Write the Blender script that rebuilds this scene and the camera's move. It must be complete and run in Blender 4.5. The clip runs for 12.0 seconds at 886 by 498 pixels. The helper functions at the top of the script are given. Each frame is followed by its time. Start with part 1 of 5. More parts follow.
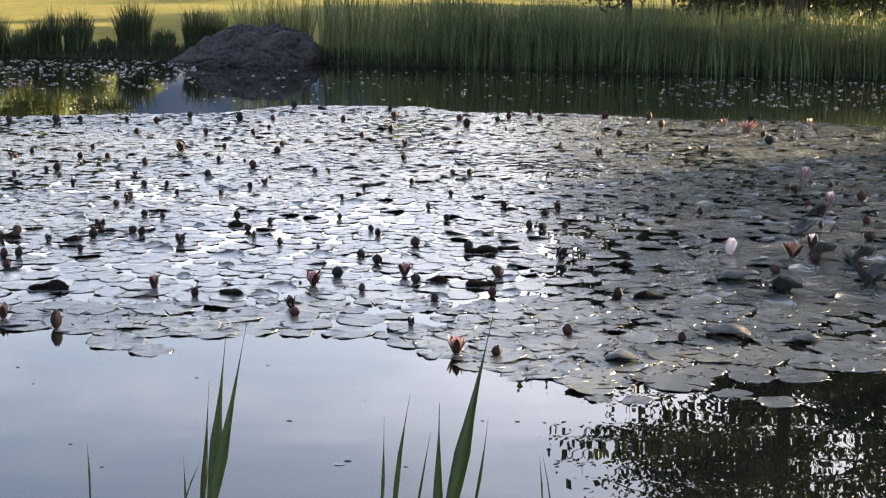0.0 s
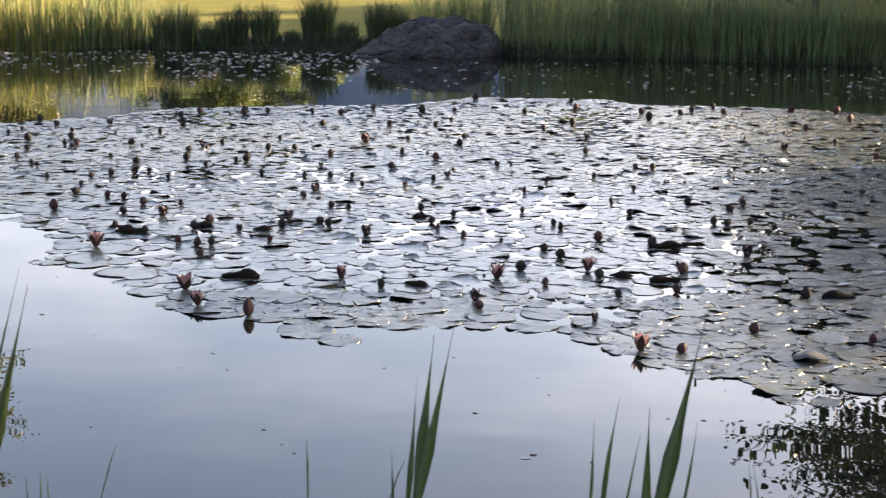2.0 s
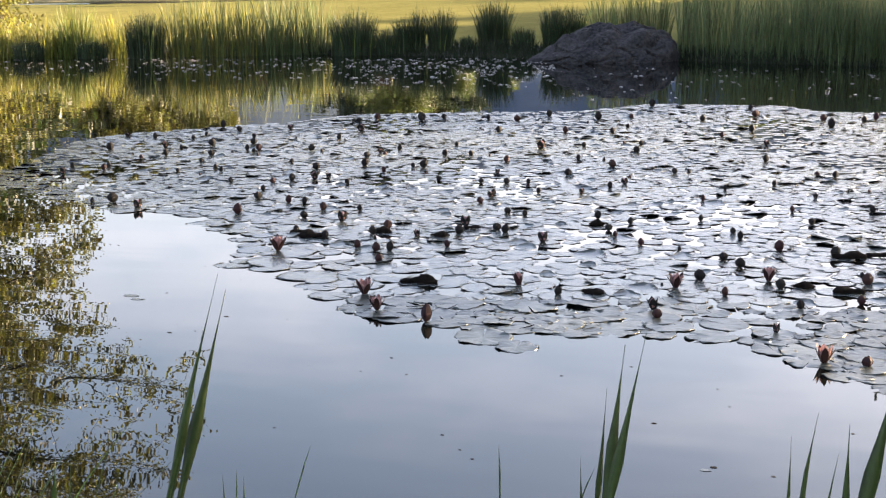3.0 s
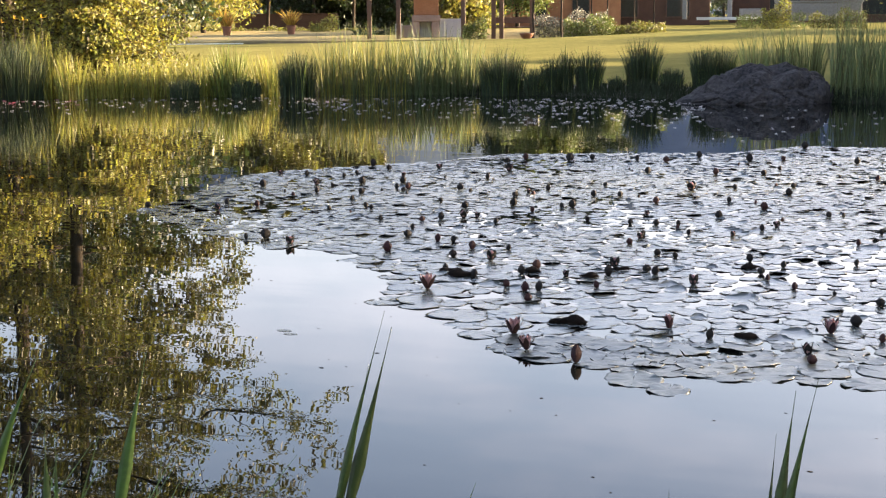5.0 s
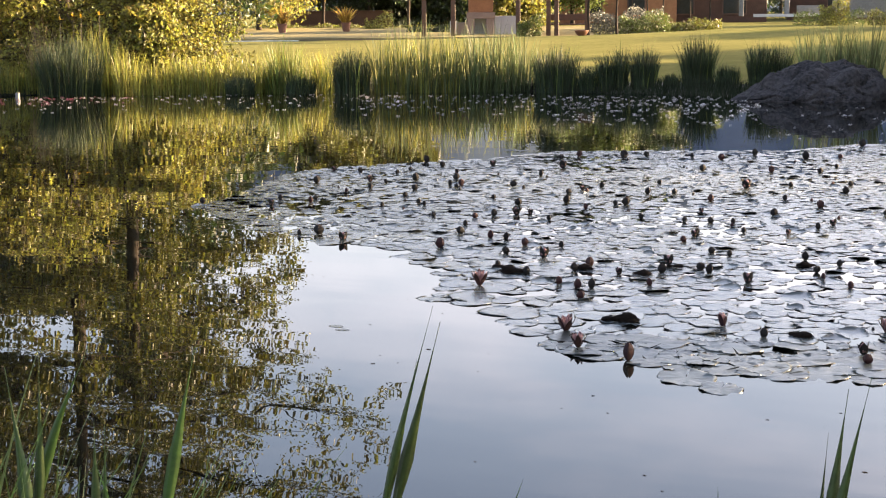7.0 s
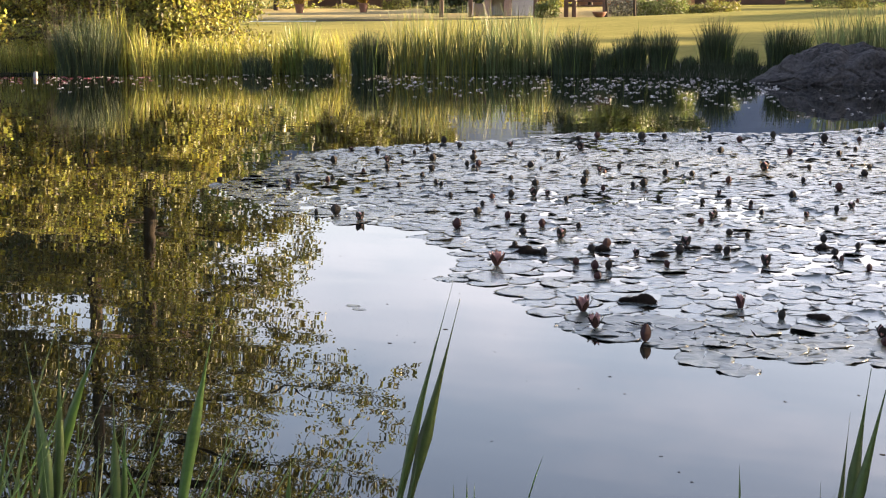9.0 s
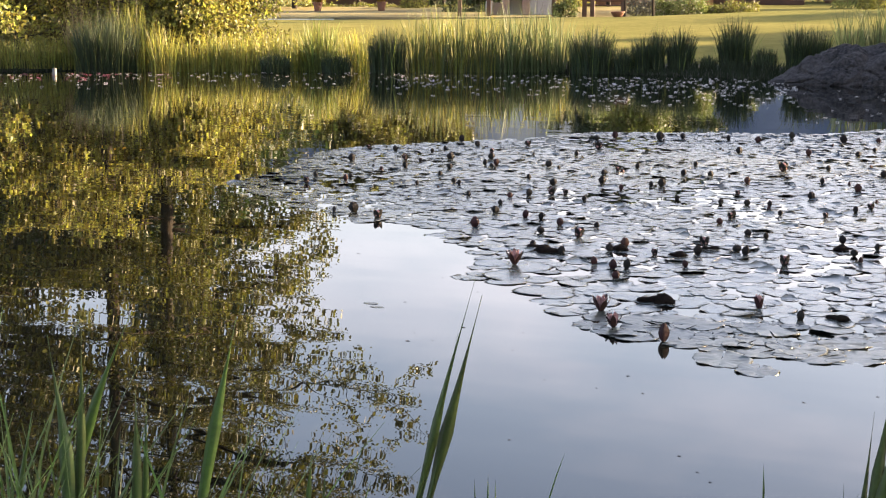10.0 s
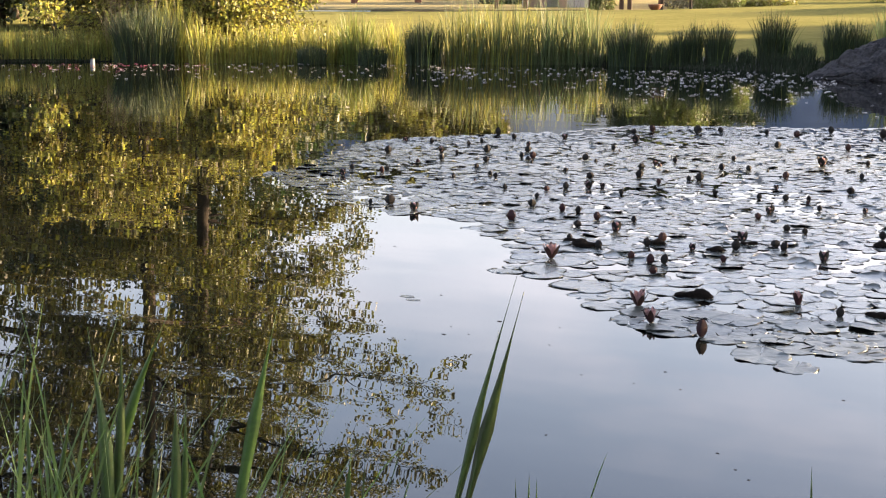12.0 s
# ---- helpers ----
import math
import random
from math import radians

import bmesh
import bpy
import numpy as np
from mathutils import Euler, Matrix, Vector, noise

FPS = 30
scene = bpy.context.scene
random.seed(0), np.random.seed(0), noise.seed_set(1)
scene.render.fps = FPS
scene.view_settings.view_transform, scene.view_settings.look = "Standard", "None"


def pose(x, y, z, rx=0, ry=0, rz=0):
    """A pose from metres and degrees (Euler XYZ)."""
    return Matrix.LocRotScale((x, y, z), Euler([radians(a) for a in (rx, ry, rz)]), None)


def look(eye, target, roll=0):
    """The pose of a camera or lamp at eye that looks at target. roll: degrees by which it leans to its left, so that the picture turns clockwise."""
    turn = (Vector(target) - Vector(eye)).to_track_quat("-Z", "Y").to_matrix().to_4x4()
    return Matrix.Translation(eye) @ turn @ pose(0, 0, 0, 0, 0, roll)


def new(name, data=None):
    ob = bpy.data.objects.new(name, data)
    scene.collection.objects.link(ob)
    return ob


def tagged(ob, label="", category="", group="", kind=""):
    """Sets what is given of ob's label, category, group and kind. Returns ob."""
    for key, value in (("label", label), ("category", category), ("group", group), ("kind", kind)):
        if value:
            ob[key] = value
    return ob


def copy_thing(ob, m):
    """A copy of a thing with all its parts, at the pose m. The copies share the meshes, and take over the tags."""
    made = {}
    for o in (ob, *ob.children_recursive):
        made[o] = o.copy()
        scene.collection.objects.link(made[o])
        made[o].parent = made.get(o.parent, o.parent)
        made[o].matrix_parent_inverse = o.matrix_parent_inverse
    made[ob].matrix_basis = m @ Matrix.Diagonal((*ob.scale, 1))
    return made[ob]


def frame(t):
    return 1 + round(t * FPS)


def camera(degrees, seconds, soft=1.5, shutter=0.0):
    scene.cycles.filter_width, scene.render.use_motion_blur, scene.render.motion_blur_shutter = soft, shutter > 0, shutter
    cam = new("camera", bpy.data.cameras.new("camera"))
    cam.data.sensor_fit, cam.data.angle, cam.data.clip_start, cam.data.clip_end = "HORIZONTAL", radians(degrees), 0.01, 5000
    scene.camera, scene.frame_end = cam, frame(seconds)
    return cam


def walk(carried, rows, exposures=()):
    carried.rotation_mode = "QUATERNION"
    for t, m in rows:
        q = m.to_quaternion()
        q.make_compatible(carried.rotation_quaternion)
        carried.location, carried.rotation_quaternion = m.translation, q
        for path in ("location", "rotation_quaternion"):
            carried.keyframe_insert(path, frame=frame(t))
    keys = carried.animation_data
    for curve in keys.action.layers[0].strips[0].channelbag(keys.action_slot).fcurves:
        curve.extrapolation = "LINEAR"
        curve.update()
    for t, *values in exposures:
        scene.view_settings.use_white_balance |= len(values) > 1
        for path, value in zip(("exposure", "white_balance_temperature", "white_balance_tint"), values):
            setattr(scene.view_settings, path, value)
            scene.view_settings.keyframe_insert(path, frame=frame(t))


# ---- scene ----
cam = camera(32.97, 12.0, soft=1.15, shutter=0.25)


def eye(x, y, z, pan, tilt, roll):
    """Camera pose from a place, a pan to the left, a tilt downwards and a roll, in degrees."""
    return pose(x, y, z, 0, 0, pan) @ pose(0, 0, 0, 90 - tilt, 0, 0) @ pose(0, 0, 0, 0, 0, -roll)


walk(cam, [
    (0, eye(0.084, 0.053, 1.376, 1.44, 10.22, -0.52)),
    (0.5, eye(0.082, 0.042, 1.380, 1.65, 10.64, -0.52)),
    (1, eye(0.073, 0.051, 1.376, 2.43, 10.69, -0.44)),
    (1.5, eye(0.063, 0.034, 1.389, 4.76, 10.75, -0.23)),
    (2, eye(0.047, 0.023, 1.394, 8.25, 10.60, -0.16)),
    (2.5, eye(0.024, 0.017, 1.402, 12.01, 10.55, -0.06)),
    (3, eye(0.024, 0.012, 1.400, 14.93, 10.36, 0.40)),
    (3.2, eye(0.024, 0.012, 1.400, 15.41, 10.16, 0.40)),
    (4.8, eye(-0.004, -0.005, 1.402, 19.97, 8.86, 0.40)),
    (5, eye(-0.004, -0.005, 1.402, 20.47, 8.81, 0.40)),
    (5.5, eye(-0.000, -0.000, 1.400, 21.60, 8.82, 0.43)),
    (6, eye(-0.003, -0.002, 1.397, 22.27, 8.83, 0.31)),
    (6.5, eye(-0.002, 0.005, 1.399, 22.56, 8.85, 0.41)),
    (7, eye(-0.001, 0.006, 1.397, 22.55, 8.90, 0.43)),
    (7.2, eye(-0.001, 0.006, 1.397, 22.55, 8.95, 0.43)),
    (9, eye(-0.009, 0.009, 1.389, 23.17, 9.60, 0.20)),
    (9.5, eye(-0.012, 0.010, 1.386, 23.47, 9.59, 0.08)),
    (10, eye(-0.018, 0.008, 1.385, 23.80, 9.64, -0.10)),
    (10.5, eye(-0.022, 0.004, 1.387, 24.40, 9.87, -0.08)),
    (11, eye(-0.024, 0.010, 1.385, 24.93, 9.86, -0.30)),
    (11.5, eye(-0.027, 0.016, 1.385, 25.09, 9.91, -0.28)),
    (12, eye(-0.035, 0.021, 1.386, 25.14, 9.94, -0.31)),
], exposures=[(0.0, 3.25, 6850, 18), (5.4, 3.24, 6850, 18), (6.3, 3.24, 7080, 20), (12.0, 3.27, 7080, 20)])

# ---------------------------------------------------------------- light
SUN_AZ, SUN_EL = 52.0, 14.0          # degrees right of +y, above the horizon
world = bpy.data.worlds.new("evening_sky")
scene.world = world
world.use_nodes = True
wt = world.node_tree
wn, wl = wt.nodes, wt.links
wn.clear()
w_out = wn.new("ShaderNodeOutputWorld")
w_bg = wn.new("ShaderNodeBackground")
w_sky = wn.new("ShaderNodeTexSky")
w_sky.sky_type = "NISHITA"
w_sky.sun_disc = False
w_sky.sun_elevation = radians(SUN_EL)
w_sky.sun_rotation = radians(SUN_AZ)
w_sky.air_density, w_sky.dust_density, w_sky.ozone_density = 1.0, 4.0, 2.2
w_co = wn.new("ShaderNodeTexCoord")
w_map = wn.new("ShaderNodeMapping")
w_map.inputs["Scale"].default_value = (1.0, 1.0, 3.2)
w_map.inputs["Location"].default_value = (-2.76, 0.17, -0.24)
w_noise = wn.new("ShaderNodeTexNoise")
w_noise.inputs["Scale"].default_value = 4.0
w_noise.inputs["Detail"].default_value = 5.0
w_noise.inputs["Roughness"].default_value = 0.55
w_ramp = wn.new("ShaderNodeValToRGB")
w_ramp.color_ramp.elements[0].position, w_ramp.color_ramp.elements[0].color = 0.45, (0.25, 0.25, 0.25, 1)
w_ramp.color_ramp.elements[1].position, w_ramp.color_ramp.elements[1].color = 0.68, (1, 1, 1, 1)
w_mix = wn.new("ShaderNodeMixRGB")
w_bw = wn.new("ShaderNodeRGBToBW")
w_cloud = wn.new("ShaderNodeMixRGB")                    # cloud: as bright as the sky round it, and paler
w_cloud.blend_type = "MULTIPLY"
w_cloud.inputs["Fac"].default_value = 1.0
w_cloud.inputs["Color2"].default_value = (2.35, 2.32, 2.46, 1)
wl.new(w_sky.outputs["Color"], w_bw.inputs["Color"])
wl.new(w_bw.outputs["Val"], w_cloud.inputs["Color1"])
wl.new(w_cloud.outputs["Color"], w_mix.inputs["Color2"])
wl.new(w_co.outputs["Generated"], w_map.inputs["Vector"])
wl.new(w_map.outputs["Vector"], w_noise.inputs["Vector"])
wl.new(w_noise.outputs["Fac"], w_ramp.inputs["Fac"])
w_amt = wn.new("ShaderNodeMath")
w_amt.operation = "MULTIPLY"
w_amt.inputs[1].default_value = 0.44
w_xyz = wn.new("ShaderNodeSeparateXYZ")               # the cloud bank lies low and thins out higher up
w_low = wn.new("ShaderNodeMapRange")
w_low.inputs["From Min"].default_value, w_low.inputs["From Max"].default_value = 0.15, 0.30
w_low.inputs["To Min"].default_value, w_low.inputs["To Max"].default_value = 1.0, 0.6
w_cover = wn.new("ShaderNodeMath")
w_cover.operation = "MULTIPLY"
wl.new(w_co.outputs["Generated"], w_xyz.inputs["Vector"])
wl.new(w_xyz.outputs["Z"], w_low.inputs["Value"])
wl.new(w_ramp.outputs["Color"], w_cover.inputs[0])
wl.new(w_low.outputs["Result"], w_cover.inputs[1])
wl.new(w_cover.outputs[0], w_amt.inputs[0])
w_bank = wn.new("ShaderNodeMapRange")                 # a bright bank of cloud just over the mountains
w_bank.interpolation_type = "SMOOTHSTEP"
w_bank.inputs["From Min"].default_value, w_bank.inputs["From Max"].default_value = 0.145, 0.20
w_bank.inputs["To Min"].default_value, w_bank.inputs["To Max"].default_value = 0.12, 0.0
w_sum = wn.new("ShaderNodeMath")
w_sum.operation = "ADD"
w_sum.use_clamp = True
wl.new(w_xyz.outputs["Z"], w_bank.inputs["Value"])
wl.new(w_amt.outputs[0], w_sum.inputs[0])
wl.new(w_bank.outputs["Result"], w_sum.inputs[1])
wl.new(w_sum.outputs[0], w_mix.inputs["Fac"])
wl.new(w_sky.outputs["Color"], w_mix.inputs["Color1"])
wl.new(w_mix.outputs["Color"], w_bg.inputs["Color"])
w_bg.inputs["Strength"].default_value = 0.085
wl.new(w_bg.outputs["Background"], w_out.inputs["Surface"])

sun = new("sun", bpy.data.lights.new("sun", "SUN"))
sun.data.energy, sun.data.angle, sun.data.color = 5.0, radians(0.6), (1.0, 0.80, 0.50)
_s = Vector((math.sin(radians(SUN_AZ)) * math.cos(radians(SUN_EL)), math.cos(radians(SUN_AZ)) * math.cos(radians(SUN_EL)), math.sin(radians(SUN_EL))))
sun.matrix_world = look(_s * 60, (0, 0, 0))


# ---------------------------------------------------------------- materials
def material(name, base, rough=0.6, second=None, scale=6.0, bump=0.0, bump_scale=40.0, metal=0.0, spec=0.5,
             through_light=0.0, vary=0.0, island=False, coat=0.0):
    """A node material: two base colours mixed by two sizes of noise, an optional bump, variation per object or per loose piece, and light that passes through leaves."""
    m = bpy.data.materials.new(name)
    m.use_nodes = True
    nt = m.node_tree
    n, l = nt.nodes, nt.links
    bsdf = n["Principled BSDF"]
    bsdf.inputs["Roughness"].default_value = rough
    bsdf.inputs["Metallic"].default_value = metal
    bsdf.inputs["Specular IOR Level"].default_value = spec
    co = n.new("ShaderNodeTexCoord")
    second = second or tuple(c * 0.6 for c in base)
    big = n.new("ShaderNodeTexNoise")
    big.inputs["Scale"].default_value = scale
    big.inputs["Detail"].default_value = 6
    small = n.new("ShaderNodeTexNoise")
    small.inputs["Scale"].default_value = scale * 9
    small.inputs["Detail"].default_value = 3
    l.new(co.outputs["Object"], big.inputs["Vector"])
    l.new(co.outputs["Object"], small.inputs["Vector"])
    add = n.new("ShaderNodeMath")
    add.operation = "ADD"
    half = n.new("ShaderNodeMath")
    half.operation = "MULTIPLY"
    half.inputs[1].default_value = 0.5
    l.new(big.outputs["Fac"], add.inputs[0])
    l.new(small.outputs["Fac"], add.inputs[1])
    l.new(add.outputs[0], half.inputs[0])
    ramp = n.new("ShaderNodeValToRGB")
    ramp.color_ramp.elements[0].position, ramp.color_ramp.elements[0].color = 0.38, (*second, 1)
    ramp.color_ramp.elements[1].position, ramp.color_ramp.elements[1].color = 0.62, (*base, 1)
    l.new(half.outputs[0], ramp.inputs["Fac"])
    colour = ramp.outputs["Color"]
    if vary:
        if island:
            src = n.new("ShaderNodeNewGeometry").outputs["Random Per Island"]
        else:
            src = n.new("ShaderNodeObjectInfo").outputs["Random"]
        hsv = n.new("ShaderNodeHueSaturation")
        val = n.new("ShaderNodeMapRange")
        val.inputs["To Min"].default_value, val.inputs["To Max"].default_value = 1 - vary, 1 + vary
        hue = n.new("ShaderNodeMapRange")
        hue.inputs["To Min"].default_value, hue.inputs["To Max"].default_value = 0.5 - 0.06 * vary, 0.5 + 0.06 * vary
        l.new(src, val.inputs["Value"])
        l.new(src, hue.inputs["Value"])
        l.new(val.outputs["Result"], hsv.inputs["Value"])
        l.new(hue.outputs["Result"], hsv.inputs["Hue"])
        l.new(colour, hsv.inputs["Color"])
        colour = hsv.outputs["Color"]
    l.new(colour, bsdf.inputs["Base Color"])
    if coat:
        bsdf.inputs["Coat Weight"].default_value = coat
    if bump:
        bn = n.new("ShaderNodeTexNoise")
        bn.inputs["Scale"].default_value = bump_scale
        bn.inputs["Detail"].default_value = 5
        l.new(co.outputs["Object"], bn.inputs["Vector"])
        bp = n.new("ShaderNodeBump")
        bp.inputs["Strength"].default_value = 0.6
        bp.inputs["Distance"].default_value = bump
        l.new(bn.outputs["Fac"], bp.inputs["Height"])
        l.new(bp.outputs["Normal"], bsdf.inputs["Normal"])
    if through_light:
        tr = n.new("ShaderNodeBsdfTranslucent")
        l.new(colour, tr.inputs["Color"])
        mix = n.new("ShaderNodeMixShader")
        mix.inputs["Fac"].default_value = through_light
        l.new(bsdf.outputs["BSDF"], mix.inputs[1])
        l.new(tr.outputs["BSDF"], mix.inputs[2])
        l.new(mix.outputs["Shader"], n["Material Output"].inputs["Surface"])
    return m


def water_material():
    """Still, dark pond water with faint ripples of two sizes."""
    m = bpy.data.materials.new("pond_water")
    m.use_nodes = True
    nt = m.node_tree
    n, l = nt.nodes, nt.links
    b = n["Principled BSDF"]
    b.inputs["Base Color"].default_value = (0.0048, 0.0056, 0.0042, 1)
    b.inputs["Roughness"].default_value = 0.0
    b.inputs["IOR"].default_value = 1.33
    co = n.new("ShaderNodeTexCoord")
    mp = n.new("ShaderNodeMapping")
    mp.inputs["Scale"].default_value = (1.0, 1.6, 1.0)
    l.new(co.outputs["Object"], mp.inputs["Vector"])
    a = n.new("ShaderNodeTexNoise")
    a.inputs["Scale"].default_value = 0.9
    a.inputs["Detail"].default_value = 1
    c = n.new("ShaderNodeTexNoise")
    c.inputs["Scale"].default_value = 3.2
    c.inputs["Detail"].default_value = 0
    for t in (a, c):
        l.new(mp.outputs["Vector"], t.inputs["Vector"])
    k = n.new("ShaderNodeMath")
    k.operation = "MULTIPLY_ADD"
    k.inputs[1].default_value = 0.14
    l.new(c.outputs["Fac"], k.inputs[0])
    l.new(a.outputs["Fac"], k.inputs[2])
    mf = n.new("ShaderNodeMapping")                     # low ripples with crests along the shore
    mf.inputs["Scale"].default_value = (1.3, 5.0, 1.0)
    mf.inputs["Rotation"].default_value = (0, 0, radians(12))
    l.new(co.outputs["Object"], mf.inputs["Vector"])
    fine = n.new("ShaderNodeTexNoise")
    fine.inputs["Scale"].default_value = 1.0
    fine.inputs["Detail"].default_value = 1
    l.new(mf.outputs["Vector"], fine.inputs["Vector"])
    k2 = n.new("ShaderNodeMath")
    k2.operation = "MULTIPLY_ADD"
    k2.inputs[1].default_value = 0.27
    l.new(fine.outputs["Fac"], k2.inputs[0])
    l.new(k.outputs[0], k2.inputs[2])
    bp = n.new("ShaderNodeBump")
    bp.inputs["Strength"].default_value = 1.0
    bp.inputs["Distance"].default_value = 0.0016
    l.new(k2.outputs[0], bp.inputs["Height"])
    l.new(bp.outputs["Normal"], b.inputs["Normal"])
    return m


WATER = water_material()
# the blue haze of distance is painted into the mountain's base colour
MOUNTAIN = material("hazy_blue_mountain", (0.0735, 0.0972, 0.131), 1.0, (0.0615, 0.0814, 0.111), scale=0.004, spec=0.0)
GROUND = material("lawn_and_bank", (0.148, 0.136, 0.052), 0.9, (0.100, 0.101, 0.036), scale=0.5, bump=0.03, bump_scale=14, spec=0.0)
# dark soil colour that also paints the shade along the bank's foot
SHADE_SOIL = material("soil_and_bank_shade", (0.055, 0.045, 0.028), 0.85, (0.03, 0.027, 0.016), scale=2.0, bump=0.03, bump_scale=14)
ROCK = material("granite", (0.066, 0.060, 0.058), 0.9, (0.020, 0.019, 0.020), scale=2.4, bump=0.06, bump_scale=9, spec=0.08)
PAD = material("lily_pad", (0.052, 0.060, 0.055), 0.33, (0.032, 0.037, 0.031), scale=9, bump=0.004, bump_scale=2.6, vary=0.35, spec=0.5)
PAD_FAR = material("lily_pad_many", (0.058, 0.067, 0.064), 0.25, (0.040, 0.046, 0.040), scale=3, bump=0.0022, bump_scale=18, vary=0.35, island=True)
PAD_CURL = material("lily_leaf_raised", (0.046, 0.058, 0.060), 0.6, (0.045, 0.04, 0.03), scale=7, bump=0.004, bump_scale=24, vary=0.3, spec=0.2)
PAD_DEAD = material("dark_withered_leaf", (0.020, 0.014, 0.010), 0.9, (0.008, 0.006, 0.005), scale=9, bump=0.006, bump_scale=40, spec=0.1)
SEPAL = material("red_brown_sepal", (0.042, 0.011, 0.010), 0.8, (0.014, 0.008, 0.007), scale=30, vary=0.35, spec=0.25)
BUD_GREEN = material("olive_sepal", (0.014, 0.012, 0.010), 0.85, (0.008, 0.007, 0.006), scale=30, vary=0.35, spec=0.2)
PETAL = material("pale_pink_petal", (0.34, 0.21, 0.20), 0.6, (0.20, 0.085, 0.08), scale=24, through_light=0.35, vary=0.1)
PETAL_WHITE = material("white_petal", (0.72, 0.66, 0.62), 0.5, (0.6, 0.45, 0.43), scale=24, through_light=0.35, vary=0.1)
PETAL_OLD = material("faded_orange_petal", (0.36, 0.19, 0.13), 0.65, (0.22, 0.10, 0.07), scale=24, through_light=0.3)
STAMEN = material("yellow_stamens", (0.7, 0.42, 0.08), 0.6, scale=40)
IRIS_YELLOW = material("iris_yellow_petal", (0.62, 0.42, 0.03), 0.55, (0.5, 0.28, 0.02), scale=20, through_light=0.4)
STEM = material("flower_stalk", (0.08, 0.06, 0.03), 0.6, scale=20)
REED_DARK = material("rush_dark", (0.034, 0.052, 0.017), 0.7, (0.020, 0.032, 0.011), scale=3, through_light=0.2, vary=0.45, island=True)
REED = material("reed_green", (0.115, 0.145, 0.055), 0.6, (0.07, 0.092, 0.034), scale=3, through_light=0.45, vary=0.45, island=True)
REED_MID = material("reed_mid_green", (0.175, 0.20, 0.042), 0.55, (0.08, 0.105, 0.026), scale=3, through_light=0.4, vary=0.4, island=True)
# the sunlit stretch of bank: warm light is put into this blade colour
REED_GOLD = material("reed_gold_sunlit", (0.311, 0.296, 0.0592), 0.5, (0.148, 0.148, 0.0333), scale=3, through_light=0.55, vary=0.4, island=True)
# sedge kept near black: the shade at the reeds' feet is in its colour
SEDGE = material("sedge_shade_dark", (0.030, 0.038, 0.018), 0.8, (0.018, 0.024, 0.012), scale=3, vary=0.4, spec=0.15, island=True)
REED_DRY = material("reed_straw", (0.285, 0.21, 0.105), 0.6, (0.18, 0.128, 0.06), scale=3, through_light=0.4, vary=0.3, island=True)
BLADE = material("iris_blade", (0.044, 0.076, 0.016), 0.42, (0.026, 0.048, 0.011), scale=14, bump=0.001, bump_scale=160, through_light=0.25, vary=0.2)
BLADE_LIGHT = material("grass_blade_light", (0.066, 0.122, 0.026), 0.5, (0.045, 0.082, 0.019), scale=14, bump=0.001, bump_scale=160, through_light=0.4, vary=0.25)
GRASS_NEAR = material("near_grass", (0.070, 0.125, 0.030), 0.5, (0.044, 0.078, 0.020), scale=6, through_light=0.4, vary=0.4, island=True)
LEAF_GREY = material("grey_green_leaf", (0.15, 0.155, 0.12), 0.6, (0.09, 0.085, 0.07), scale=1.5, through_light=0.25, vary=0.5, island=True)
# olive and gold leaves: part of the evening sunlight is in the base colour
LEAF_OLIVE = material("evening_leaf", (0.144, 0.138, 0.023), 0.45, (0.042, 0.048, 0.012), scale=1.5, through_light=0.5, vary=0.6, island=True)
LEAF_GOLD = material("leaf_painted_sunny", (0.26, 0.235, 0.04), 0.5, (0.062, 0.068, 0.015), scale=1.5, through_light=0.55, vary=0.6, island=True)
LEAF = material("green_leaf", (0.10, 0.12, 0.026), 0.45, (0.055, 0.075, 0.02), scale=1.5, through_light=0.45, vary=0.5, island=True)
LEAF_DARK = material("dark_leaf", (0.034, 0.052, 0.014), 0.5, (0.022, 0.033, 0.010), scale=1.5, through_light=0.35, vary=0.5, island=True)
BARK = material("bark", (0.045, 0.036, 0.028), 0.95, (0.024, 0.019, 0.015), scale=7, bump=0.02, bump_scale=30, spec=0.1)
FLAX = material("flax_leaf", (0.434, 0.294, 0.056), 0.5, (0.294, 0.154, 0.035), scale=3, through_light=0.5, vary=0.4, island=True)
TERRACOTTA = material("terracotta", (0.20, 0.085, 0.045), 0.8, (0.14, 0.06, 0.035), scale=9)
PAVING = material("pale_paving", (0.215, 0.185, 0.10), 0.8, (0.165, 0.14, 0.075), scale=1.2, bump=0.004, spec=0.0)
KERB = material("dark_kerb", (0.10, 0.085, 0.07), 0.85, scale=4, spec=0.1)
POOL = material("pool_coping", (0.55, 0.62, 0.62), 0.3, (0.45, 0.52, 0.52), scale=2)
TIMBER = material("dark_stained_timber", (0.10, 0.045, 0.025), 0.6, (0.06, 0.03, 0.018), scale=5)
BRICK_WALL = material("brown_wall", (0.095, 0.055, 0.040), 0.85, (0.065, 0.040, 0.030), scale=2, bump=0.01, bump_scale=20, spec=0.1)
# brick with the low sun's orange mixed into its own colour
BRICK_LIT = material("orange_brick_sunlit", (0.34, 0.165, 0.085), 0.85, (0.25, 0.115, 0.06), scale=2.5, bump=0.01, bump_scale=20, spec=0.1)
BRICK_PALE = material("pale_pink_brick", (0.3, 0.225, 0.188), 0.85, (0.232, 0.165, 0.135), scale=3, bump=0.01, bump_scale=20, spec=0.1)
WALL_GREY = material("grey_render", (0.40, 0.40, 0.42), 0.85, (0.33, 0.33, 0.35), scale=3, bump=0.004, spec=0.1)
